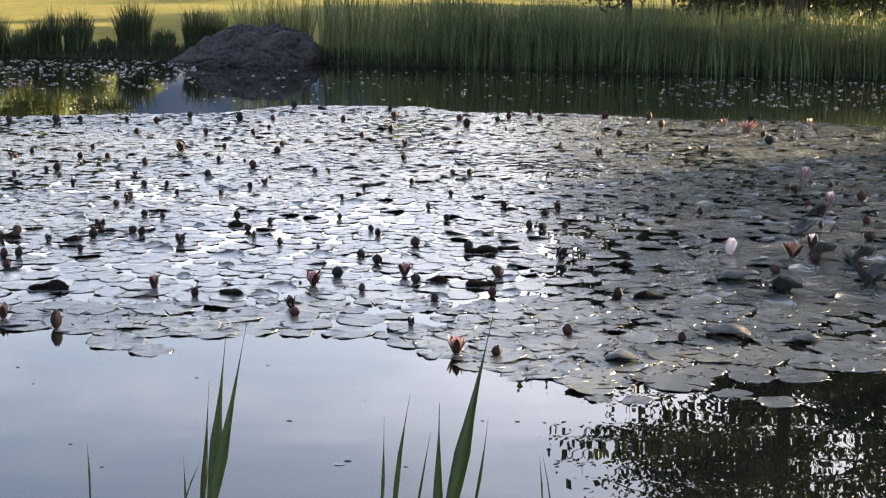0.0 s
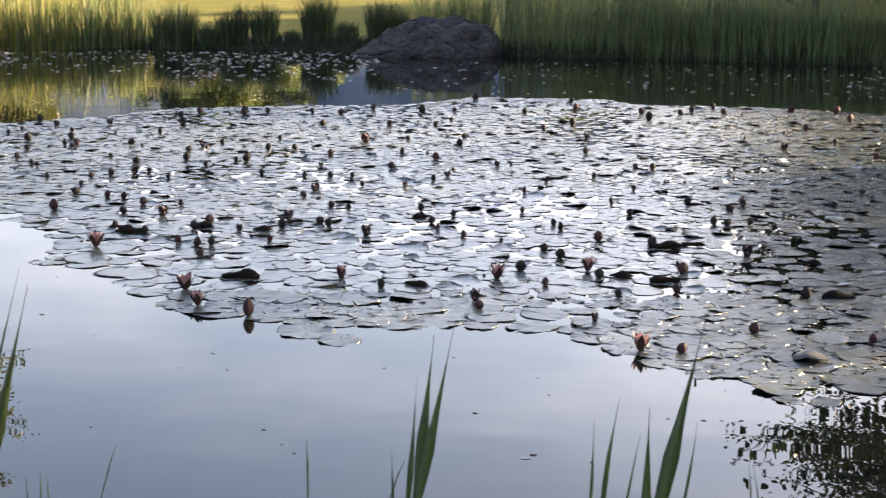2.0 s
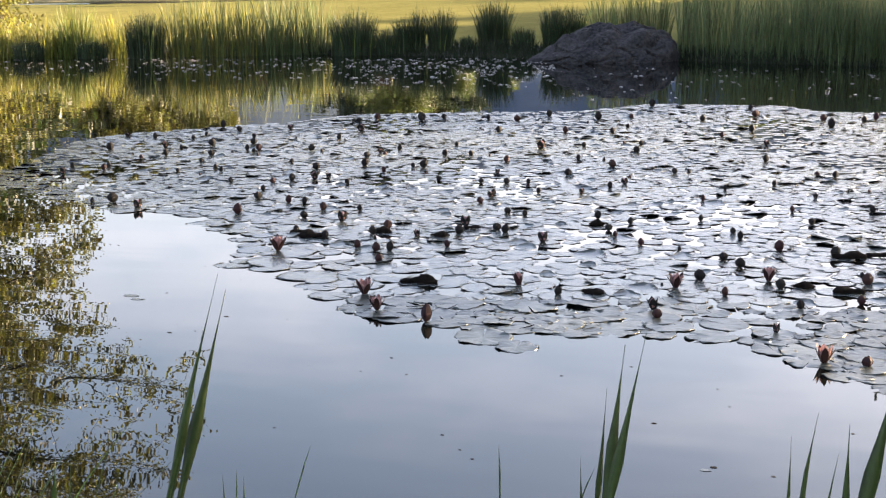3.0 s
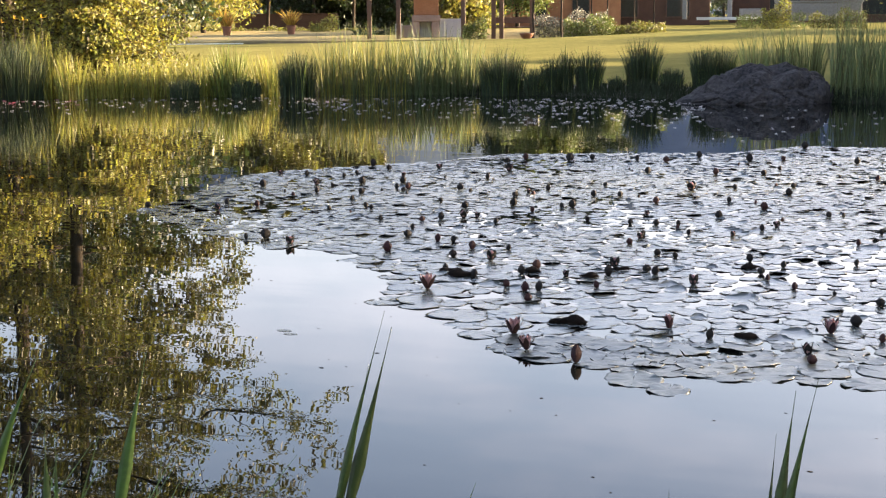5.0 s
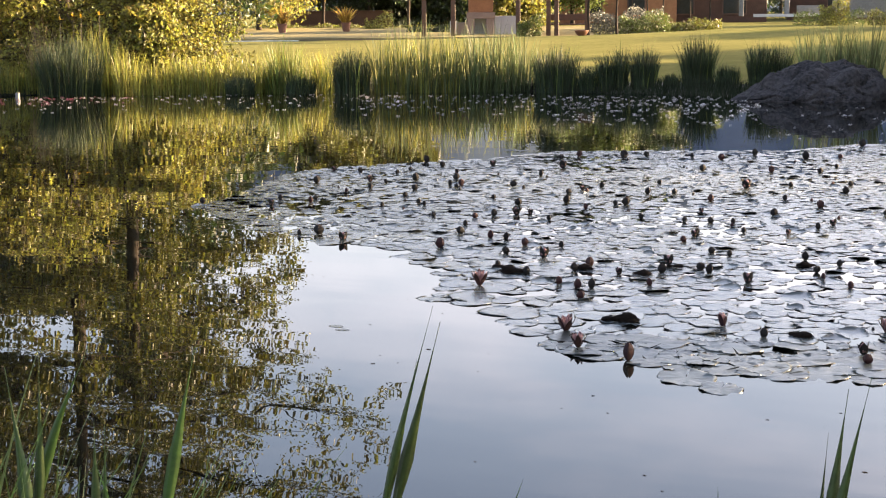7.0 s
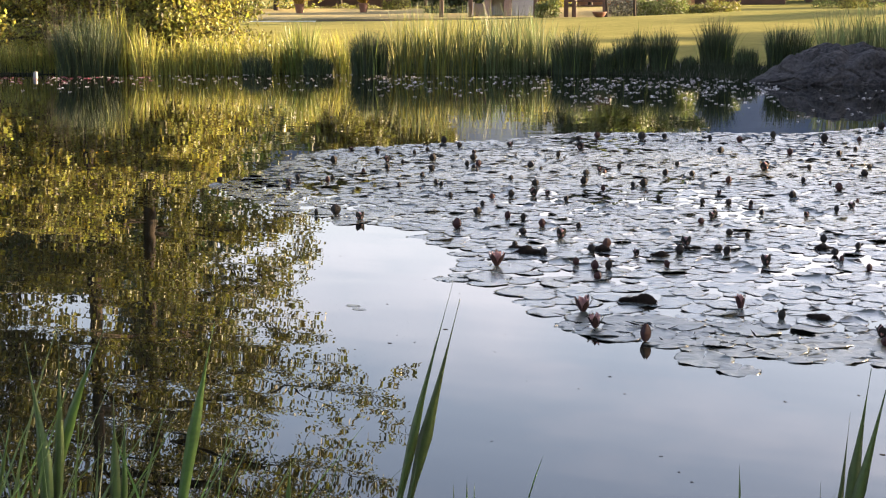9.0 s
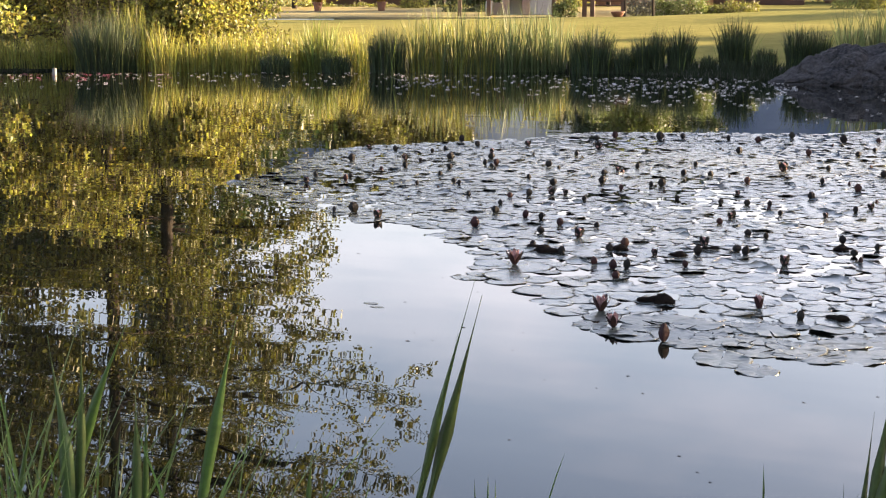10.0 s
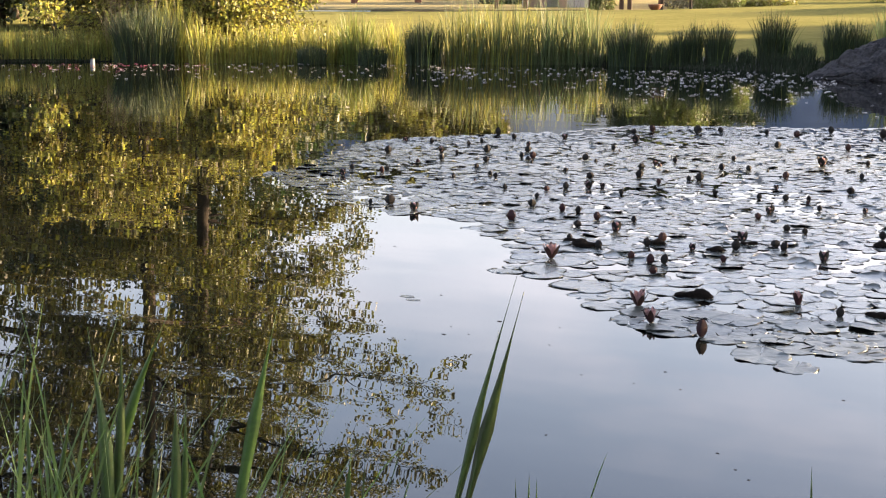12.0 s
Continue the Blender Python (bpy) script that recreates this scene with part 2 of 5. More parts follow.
PLASTER = material("pale_plaster", (0.434, 0.42, 0.406), 0.8, (0.35, 0.336, 0.322), scale=2, bump=0.004, spec=0.1)
ROOF = material("roof_tiles", (0.12, 0.09, 0.08), 0.8, (0.08, 0.06, 0.055), scale=3, bump=0.02, bump_scale=12)
GLASS_DARK = material("dark_window", (0.02, 0.025, 0.03), 0.08, scale=3)
PAINT_GREY = material("weathered_grey_paint", (0.18, 0.18, 0.174), 0.7, (0.12, 0.12, 0.114), scale=8)
PAINT_WHITE = material("white_paint", (0.546, 0.539, 0.518), 0.5, (0.462, 0.455, 0.434), scale=8)
PETAL_FLOAT = material("floating_petal", (0.6, 0.56, 0.54), 0.5, (0.45, 0.42, 0.4), scale=6, vary=0.2, island=True)
PETAL_RED = material("floating_red_petal", (0.22, 0.035, 0.07), 0.5, (0.15, 0.025, 0.05), scale=6, vary=0.3, island=True)


# ---------------------------------------------------------------- makers
def polar(az, dist, z=0.0):
    """A place by its bearing (degrees left of +y) and its distance from the viewpoint."""
    return Vector((-math.sin(radians(az)) * dist, math.cos(radians(az)) * dist, z))


def mesh_of(name, verts, faces, mat, smooth=True):
    """A mesh from arrays of vertices and of equal faces (n x 3 or n x 4)."""
    verts, faces = np.asarray(verts, dtype=np.float32), np.asarray(faces, dtype=np.int32)
    me = bpy.data.meshes.new(name)
    me.vertices.add(len(verts))
    me.vertices.foreach_set("co", verts.ravel())
    k = faces.shape[1]
    me.loops.add(faces.size)
    me.loops.foreach_set("vertex_index", faces.ravel())
    me.polygons.add(len(faces))
    me.polygons.foreach_set("loop_start", np.arange(len(faces), dtype=np.int32) * k)
    me.polygons.foreach_set("use_smooth", np.full(len(faces), smooth))
    me.update(calc_edges=True)
    me.validate()
    me.materials.append(mat)
    return me


def part(name, bm, mat, parent=None, label=""):
    """Links a bmesh, or a mesh, as one object under a thing or a part."""
    if isinstance(bm, bmesh.types.BMesh):
        me = bpy.data.meshes.new(name)
        bm.to_mesh(me)
        bm.free()
        me.materials.append(mat)
    else:
        me = bm
    ob = new(name, me)
    if parent is not None:
        ob.parent = parent
    if label:
        ob["label"] = label
    return ob


def box(sx, sy, sz, at=(0, 0, 0), bevel=0.01):
    """A box standing on its base, with softened edges."""
    bm = bmesh.new()
    bmesh.ops.create_cube(bm, size=1.0, matrix=Matrix.Translation((at[0], at[1], at[2] + sz / 2)) @ Matrix.Diagonal((sx, sy, sz, 1)))
    if bevel:
        bmesh.ops.bevel(bm, geom=bm.edges[:], offset=bevel, segments=1, affect="EDGES", profile=0.5)
    return bm


def tube_mesh(name, segments, mat, sides=6):
    """Tapered round limbs. Each segment: start, end, radius at both."""
    vs, fs = [], []
    for p0, p1, r0, r1 in segments:
        d = p1 - p0
        ln = math.sqrt(d @ d) + 1e-9
        d = d / ln
        a = np.cross(d, (0, 0, 1) if abs(d[2]) < 0.9 else (1, 0, 0))
        a /= math.sqrt(a @ a)
        b = np.cross(d, a)
        i0 = len(vs)
        for p, r in ((p0, r0), (p1, r1)):
            for k in range(sides):
                w = 2 * math.pi * k / sides
                vs.append(p + r * (math.cos(w) * a + math.sin(w) * b))
        for k in range(sides):
            j = (k + 1) % sides
            fs.append((i0 + k, i0 + j, i0 + sides + j, i0 + sides + k))
    return mesh_of(name, vs, fs, mat)


def leaf_mesh(name, centres, size, mat, rng, droop=0.3):
    """Many small folded leaves, one round each centre."""
    n = len(centres)
    d = rng.normal(size=(n, 3))
    d[:, 2] -= droop
    d /= np.linalg.norm(d, axis=1)[:, None]
    s = rng.normal(size=(n, 3))
    s -= (s * d).sum(1)[:, None] * d
    s /= np.linalg.norm(s, axis=1)[:, None]
    up = np.cross(d, s)
    ln = (size * rng.uniform(0.6, 1.3, n))[:, None]
    c = np.asarray(centres)
    v = np.stack([c - d * ln * 0.5, c + s * ln * 0.27 + up * ln * 0.08, c + d * ln * 0.5, c - s * ln * 0.27 + up * ln * 0.08], 1).reshape(-1, 3)
    i = np.arange(n)[:, None] * 4
    f = np.concatenate([i + (0, 1, 2), i + (0, 2, 3)], 0)
    return mesh_of(name, v, f, mat, smooth=False)


def grow(rng, height, radius, trunk_r, limbs, first=0.25, rise=0.5, twigs=5, lean=(0, 0), low=1.0, peak=0.45):
    """Trunk, limbs and twigs of one tree at the origin. Gives tapered segments and the points along the twigs."""
    segs, tips = [], []
    p = np.array([0.0, 0.0, -0.15])
    path = [p]
    n = 9
    for k in range(n):
        step = np.array([rng.normal(0, 0.035) * height / n + lean[0] / n, rng.normal(0, 0.035) * height / n + lean[1] / n, (height + 0.15) / n])
        p = p + step
        path.append(p)
    for k in range(n):
        segs.append((path[k], path[k + 1], trunk_r * (1 - 0.85 * k / n), trunk_r * (1 - 0.85 * (k + 1) / n)))
    for m in range(limbs):
        u = first + (0.98 - first) * (m + rng.uniform(0, 0.9)) / limbs
        k = min(int(u * n), n - 1)
        start = path[k] + (path[k + 1] - path[k]) * (u * n - k)
        ang = m * 2.399 + rng.uniform(-0.5, 0.5)
        reach = radius * (1.0 - 0.65 * max(0.0, (u - peak) / (1 - peak))) * rng.uniform(0.7, 1.1)
        reach *= min(1.0, low + (1 - low) * u / peak)
        d = np.array([math.cos(ang), math.sin(ang), rise * rng.uniform(0.3, 1.3)])
        q, r = start, trunk_r * 0.32 * (1.1 - u)
        pts = [q]
        for j in range(5):
            d = d + np.array([rng.normal(0, 0.16), rng.normal(0, 0.16), rng.normal(-0.06, 0.12)])
            q2 = q + d / np.linalg.norm(d) * reach / 5
            segs.append((q, q2, r * (1 - j / 5.6), r * (1 - (j + 1) / 5.6)))
            q = q2
            pts.append(q)
        for j in range(1, 6):
            for _ in range(twigs if j > 1 else 2):
                e = d / np.linalg.norm(d) * 0.5 + rng.normal(0, 0.7, 3)
                e[2] = e[2] * 0.7 - 0.05
                e *= reach * rng.uniform(0.14, 0.34) / np.linalg.norm(e)
                a = pts[j]
                b = a + e
                segs.append((a, b, max(r * 0.22, 0.006), 0.004))
                for g in (0.45, 0.75, 1.0):
                    tips.append(a + e * g)
    return segs, np.array(tips)


def tree(name, place, height, radius, trunk_r, leaves, leaf_size, mat, seed, label, category="tree", limbs=16, first=0.25, rise=0.5, clump=0.28, lean=(0, 0), group="", twigs=5, low=1.0, peak=0.45):
    """A tree or shrub: a trunk with limbs, and a crown of single leaves."""
    rng = np.random.default_rng(seed)
    segs, tips = grow(rng, height, radius, trunk_r, limbs, first, rise, twigs, lean, low, peak)
    ob = new(name)
    ob.location = place
    tagged(ob, label, category, group)
    part("trunk", tube_mesh("trunk", segs, BARK), BARK, ob)
    c = tips[rng.integers(0, len(tips), leaves)] + rng.normal(0, clump, (leaves, 3)) * (1, 1, 0.7)
    c = c[c[:, 2] > 0.12]
    part("crown", leaf_mesh("crown", c, leaf_size, mat, rng), mat, ob)
    return ob


def blades_mesh(name, n, rx, ry, h, width, mat, rng, lean=0.25, fan=0.35, ground=0.0, segs=4):
    """Grass-like blades rooted in an ellipse: tapered, bent strips with a slight fold."""
    a, r = rng.uniform(0, 2 * math.pi, n), np.sqrt(rng.uniform(0, 1, n))
    root = np.stack([np.cos(a) * r * rx, np.sin(a) * r * ry, np.full(n, ground - 0.05)], 1)
    hh = h * (0.35 + 0.72 * rng.uniform(0, 1, n) ** 0.7) * (1 - 0.25 * r)
    out = np.stack([np.cos(a) * r, np.sin(a) * r], 1) * fan * hh[:, None] + rng.normal(0, lean * 0.35, (n, 2)) * hh[:, None]
    turn = rng.uniform(0, math.pi, n)
    side = np.stack([np.cos(turn), np.sin(turn), np.zeros(n)], 1)
    w = width * rng.uniform(0.6, 1.2, n)
    rows = []
    for k in range(segs + 1):
        u = k / segs
        c = root + np.concatenate([out * (u ** 1.8)[..., None] if isinstance(u, np.ndarray) else out * u ** 1.8, (hh * (u - 0.12 * u ** 3))[:, None]], 1)
        ww = (w * (1 - u ** 2.2) + 0.0008)[:, None]
        rows += [c - side * ww / 2, c + side * ww / 2]
    v = np.stack(rows, 1).reshape(-1, 3)
    i = np.arange(n)[:, None] * (2 * (segs + 1))
    f = np.concatenate([i + (2 * k, 2 * k + 1, 2 * k + 3, 2 * k + 2) for k in range(segs)], 0)
    return mesh_of(name, v, f, mat)


# ---------------------------------------------------------------- setting: ground and pond
SHORE = [(-18.9, 21.3), (-21.5, 17.0), (-19.0, 9.0), (-11.0, 3.6), (-5.0, 2.3), (0.0, 2.3), (5.0, 3.0), (11.0, 7.0), (13.0, 14.0), (10.5, 19.5), (6.0, 22.2),
         (3.9, 22.75), (2.2, 23.15), (0.5, 23.7), (-1.3, 24.2), (-2.7, 24.8), (-5.0, 25.0), (-6.7, 25.6), (-8.1, 25.7), (-9.9, 26.0), (-11.9, 25.1),
         (-13.9, 24.3), (-15.6, 23.6), (-17.3, 22.5)]
POND_MID = np.array((-4.0, 13.5))
_a = np.array([math.atan2(y - POND_MID[1], x - POND_MID[0]) for x, y in SHORE])
_r = np.array([math.hypot(x - POND_MID[0], y - POND_MID[1]) for x, y in SHORE])
_o = np.argsort(_a)
_a, _r = _a[_o], _r[_o]


def shore_radius(ang):
    return np.interp(ang, np.concatenate([_a - 2 * math.pi, _a, _a + 2 * math.pi]), np.concatenate([_r, _r, _r]))


def ground_z(x, y):
    """Height of the ground: the pond's bed, the bank and a lawn that rises slowly, with a low mound."""
    v = np.array((x, y)) - POND_MID
    d = math.hypot(*v) - float(shore_radius(math.atan2(v[1], v[0])))
    z = float(np.interp(d, (-6, -1.5, -0.4, 0, 0.3, 1.2, 3, 12, 36, 50, 80, 120, 300, 3000), (-1.1, -0.7, -0.2, -0.02, 0.09, 0.16, 0.20, 0.22, 0.30, 0.42, 0.82, 1.2, 1.6, 2.0)))
    if d > 0:
        z += 0.62 * math.exp(-(((x + 7) / 11) ** 2 + ((y - 56) / 13) ** 2)) * min(1, d / 5)
        z += 0.035 * noise.noise(Vector((x * 0.35, y * 0.35, 0))) * min(1, d / 1.0)
    return z


def build_ground():
    seg = 240
    offs = [-30, -9, -6, -3.5, -1.6, -0.8, -0.35, 0, 0.15, 0.35, 0.7, 1.2, 2, 3, 4.5, 6.5, 9, 12, 16, 20, 25, 30, 35, 40, 46, 52, 60, 70, 85, 100, 130, 180, 300, 700, 1500, 3000]
    vs, fs = [], []
    for o in offs:
        for k in range(seg):
            a = -math.pi + 2 * math.pi * k / seg
            r = max(float(shore_radius(a)) + o, 0.02)
            if 0 <= o < 3:
                r += 0.12 * noise.noise(Vector((math.cos(a) * 14, math.sin(a) * 14, 1)))
            x, y = POND_MID[0] + math.cos(a) * r, POND_MID[1] + math.sin(a) * r
            vs.append((x, y, ground_z(x, y)))
    for i in range(len(offs) - 1):
        for k in range(seg):
            j = (k + 1) % seg
            fs.append((i * seg + k, i * seg + j, (i + 1) * seg + j, (i + 1) * seg + k))
    me = mesh_of("ground", vs, fs, GROUND)
    me.materials.append(SHADE_SOIL)
    # the strip nearest the water is painted darker, in place of shade
    ring = offs.index(1.2)
    me.polygons.foreach_set("material_index", np.array([1 if i // seg < ring else 0 for i in range(len(fs))], dtype=np.int32))
    ob = part("ground", me, GROUND)
    tagged(ob, "sunlit yellow-green mown lawn sloping to a muddy pond bank painted shade-dark", "lawn", kind="structure")


build_ground()


def build_water():
    vs, fs = [], []
    seg = 96
    vs.append((POND_MID[0], POND_MID[1], 0))
    for k in range(seg):
        a = -math.pi + 2 * math.pi * k / seg
        r = float(shore_radius(a)) + 0.6
        vs.append((POND_MID[0] + math.cos(a) * r, POND_MID[1] + math.sin(a) * r, 0))
    for k in range(seg):
        fs.append((0, 1 + k, 1 + (k + 1) % seg))
    ob = part("water", mesh_of("water", vs, fs, WATER, smooth=False), WATER)
    tagged(ob, "still dark pond water mirroring sky and trees", "water", kind="structure")


build_water()


# bearing and height of the peaks and saddles, in degrees
PEAKS = ((-40, -20, -8, 1.1, 2.4, 3.2, 3.5, 5.5, 7.2, 8.7, 9.8, 10.5, 11.0, 13.4, 15.8, 16.2, 17.2, 17.7, 19.2, 21.5, 24.2, 30, 38, 60),
         (6.8, 7.4, 7.0, 7.6, 7.45, 7.5, 7.95, 7.6, 7.2, 6.65, 6.57, 6.95, 7.4, 7.35, 6.97, 6.42, 6.47, 6.9, 7.36, 7.8, 7.8, 7.2, 7.6, 6.9))


def build_mountains():
    """The range on the horizon, its haze put into the colour, with ridges and spurs."""
    vs, fs = [], []
    n, m = 540, 6
    for i in range(n + 1):
        az = -75 + 180 * i / n
        ridge = float(np.interp(az, PEAKS[0], PEAKS[1])) + 0.10 * noise.noise(Vector((az * 1.6, 8.0, 0)))
        ridge *= 1 - 0.5 * max(0.0, (abs(az - 12) - 55) / 35) ** 2
        for j in range(m + 1):
            u = j / m
            d = 2600 - 900 * (1 - u) + 50 * noise.noise(Vector((az * 0.35, u * 3, 1)))
            top = 2600 * math.tan(radians(ridge))
            p = polar(az, d, -4 + top * u ** 1.15)
            vs.append(p[:])
        p = polar(az, 3600, -4)
        vs.append(p[:])
    k = m + 2
    for i in range(n):
        for j in range(k - 1):
            a = i * k + j
            fs.append((a, a + k, a + k + 1, a + 1))
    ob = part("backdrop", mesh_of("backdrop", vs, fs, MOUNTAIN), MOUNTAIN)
    tagged(ob, "hazy blue mountain range on the horizon", "mountains", kind="structure")


build_mountains()


def on_ground(az, dist, lift=0.0):
    p = polar(az, dist)
    p.z = ground_z(p.x, p.y) + lift
    return p


# ---------------------------------------------------------------- boulder on the far shore
def build_boulder():
    bm = bmesh.new()
    bmesh.ops.create_icosphere(bm, subdivisions=6, radius=1.0)
    crest_x = (-1, -0.78, -0.57, -0.28, -0.06, 0.12, 0.3, 0.5, 0.72, 0.87, 1)
    crest_z = (0.0, 0.30, 0.60, 0.76, 0.94, 1.0, 0.88, 1.0, 0.90, 0.68, 0.2)
    for v in bm.verts:
        p = v.co.copy()
        t = p.z / max(0.02, math.sqrt(max(0.0, 1 - p.x * p.x)))
        q = Vector((p.x * 1.30, p.y * 1.0, 0.64 * float(np.interp(p.x, crest_x, crest_z)) * t if t > 0 else 0.3 * p.z))
        n1 = noise.noise(q * 1.6 + Vector((3, 1, 7)))
        n2 = noise.noise(q * 4.0)
        n3 = abs(noise.noise(q * 8.5 + Vector((9, 2, 1))))
        crack = max(0.0, 0.06 - abs(noise.noise(Vector((q.x * 1.7 + q.z * 2.6, q.y * 1.5, q.z * 1.6 - q.x * 1.2))))) / 0.06
        grain = noise.noise(Vector((q.x * 6 + q.z * 9, q.y * 5, q.z * 14 - q.x * 5)))
        facet = noise.voronoi(Vector((q.x * 1.5 + 4, q.y * 1.5, q.z * 2.4 - q.x * 0.9)))[0]
        push = 0.07 * n1 + 0.05 * n2 - 0.05 * n3 - 0.06 * crack + 0.025 * grain + 0.20 * (facet[1] - facet[0]) - 0.06
        out = Vector((p.x * 0.6, p.y, max(p.z, 0))).normalized() if p.length else Vector((0, 0, 1))
        v.co = q + out * push * (1 - 0.5 * abs(p.x) ** 4)
    ob = part("boulder", bm, ROCK)
    ob.location = (-3.83, 24.75, -0.03)
    ob.rotation_euler = (0, 0, radians(8))
    tagged(ob, "weathered grey-brown granite boulder at the water's edge", "boulder")


build_boulder()

# ---------------------------------------------------------------- reeds, rushes and grasses on the far bank
KINDS = {
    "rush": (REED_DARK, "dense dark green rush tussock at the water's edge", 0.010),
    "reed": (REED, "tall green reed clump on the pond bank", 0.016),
    "gold": (REED_GOLD, "grass clump on the pond bank coloured a sunlit yellow-green", 0.014),
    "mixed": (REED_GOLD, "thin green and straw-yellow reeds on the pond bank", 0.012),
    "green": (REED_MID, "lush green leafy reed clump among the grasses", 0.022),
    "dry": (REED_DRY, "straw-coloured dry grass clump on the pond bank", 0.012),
}


def clump(az, dist, width, top, kind, seed, lean=0.25, fan=0.3):
    """One clump of blades on the far bank, as tall as its tips stand over the water."""
    mat, label, bw = KINDS[kind]
    rng = np.random.default_rng(seed)
    p = on_ground(az, dist)
    p.z = max(p.z, -0.02)
    h = (top - p.z) / 0.77
    ob = new("grass_clump" if kind in ("gold", "dry") else "reed_clump")
    ob.location = p
    ob.rotation_euler = (0, 0, radians(az))
    tagged(ob, label, "grass" if kind in ("gold", "dry") else "reeds", "plants along the far bank")
    rx, ry = width / 2, min(max(width / 2, 0.22), 0.5)
    if kind == "mixed":
        part("foliage", blades_mesh("foliage", int(150 * width), rx, ry, h * 1.06, 0.014, REED, rng, lean, fan), REED, ob)
        part("straw_foliage", blades_mesh("straw_foliage", int(170 * width), rx, ry, h * 1.0, 0.014, mat, rng, lean, fan), mat, ob, "paler yellow blades")
        part("outer_foliage", blades_mesh("outer_foliage", int(60 * width), rx, ry, h * 1.2, 0.012, REED, rng, lean * 0.5, fan * 0.6), REED, ob, "thin taller green blades")
    elif kind == "gold":
        part("foliage", blades_mesh("foliage", int(250 * width), rx, ry, h, bw * 1.1, mat, rng, lean, fan), mat, ob)
        part("green_foliage", blades_mesh("green_foliage", int(120 * width), rx, ry, h * rng.uniform(0.7, 0.95), 0.011, REED_MID, rng, lean, fan), REED_MID, ob, "darker green blades")
    elif kind == "rush":
        part("foliage", blades_mesh("foliage", int(1500 * width), rx * 0.85, ry * 0.85, h * 0.86, bw, mat, rng, lean, fan * 0.7), mat, ob)
        part("outer_foliage", blades_mesh("outer_foliage", int(85 * width), rx, ry, h, bw * 0.8, REED_MID, rng, lean * 1.2, fan), REED_MID, ob, "thin paler outer stalks")
    else:
        part("foliage", blades_mesh("foliage", int((420 if kind == "green" else 300) * width), rx, ry, h, bw, mat, rng, lean, fan), mat, ob)
    return ob


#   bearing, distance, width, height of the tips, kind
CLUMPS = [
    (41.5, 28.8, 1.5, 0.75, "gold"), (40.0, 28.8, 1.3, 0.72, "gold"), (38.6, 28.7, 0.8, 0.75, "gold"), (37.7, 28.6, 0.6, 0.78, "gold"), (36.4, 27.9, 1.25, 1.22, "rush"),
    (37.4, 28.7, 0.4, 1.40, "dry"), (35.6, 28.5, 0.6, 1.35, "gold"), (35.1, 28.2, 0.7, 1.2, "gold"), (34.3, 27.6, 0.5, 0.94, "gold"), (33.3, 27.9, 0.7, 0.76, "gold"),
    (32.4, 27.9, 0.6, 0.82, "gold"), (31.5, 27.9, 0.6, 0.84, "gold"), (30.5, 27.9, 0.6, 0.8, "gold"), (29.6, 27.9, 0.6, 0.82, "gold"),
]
# the two lowest rushes add the dark of shaded stems at the waterline
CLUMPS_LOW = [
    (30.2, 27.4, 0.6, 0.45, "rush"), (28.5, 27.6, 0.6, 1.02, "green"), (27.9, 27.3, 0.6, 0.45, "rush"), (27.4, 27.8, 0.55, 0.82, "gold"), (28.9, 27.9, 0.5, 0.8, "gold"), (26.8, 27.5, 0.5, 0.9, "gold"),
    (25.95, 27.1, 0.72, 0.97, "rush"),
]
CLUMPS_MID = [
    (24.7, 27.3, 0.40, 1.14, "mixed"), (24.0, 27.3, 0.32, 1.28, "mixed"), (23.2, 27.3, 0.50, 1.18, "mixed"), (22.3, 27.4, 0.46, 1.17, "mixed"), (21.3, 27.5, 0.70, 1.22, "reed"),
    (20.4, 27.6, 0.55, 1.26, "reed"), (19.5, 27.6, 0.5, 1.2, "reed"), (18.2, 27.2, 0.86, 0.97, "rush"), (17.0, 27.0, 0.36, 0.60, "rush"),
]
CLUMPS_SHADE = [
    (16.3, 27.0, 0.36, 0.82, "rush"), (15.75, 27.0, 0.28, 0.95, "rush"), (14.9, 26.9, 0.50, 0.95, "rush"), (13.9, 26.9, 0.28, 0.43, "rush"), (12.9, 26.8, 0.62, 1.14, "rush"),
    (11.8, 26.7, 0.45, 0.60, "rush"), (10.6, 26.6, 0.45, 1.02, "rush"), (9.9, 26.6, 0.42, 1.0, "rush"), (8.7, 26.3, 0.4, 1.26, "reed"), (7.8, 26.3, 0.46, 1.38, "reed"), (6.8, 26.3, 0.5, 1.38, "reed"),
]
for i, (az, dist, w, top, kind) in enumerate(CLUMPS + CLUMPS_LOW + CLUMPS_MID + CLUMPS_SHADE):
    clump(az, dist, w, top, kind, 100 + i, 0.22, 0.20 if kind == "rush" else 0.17)


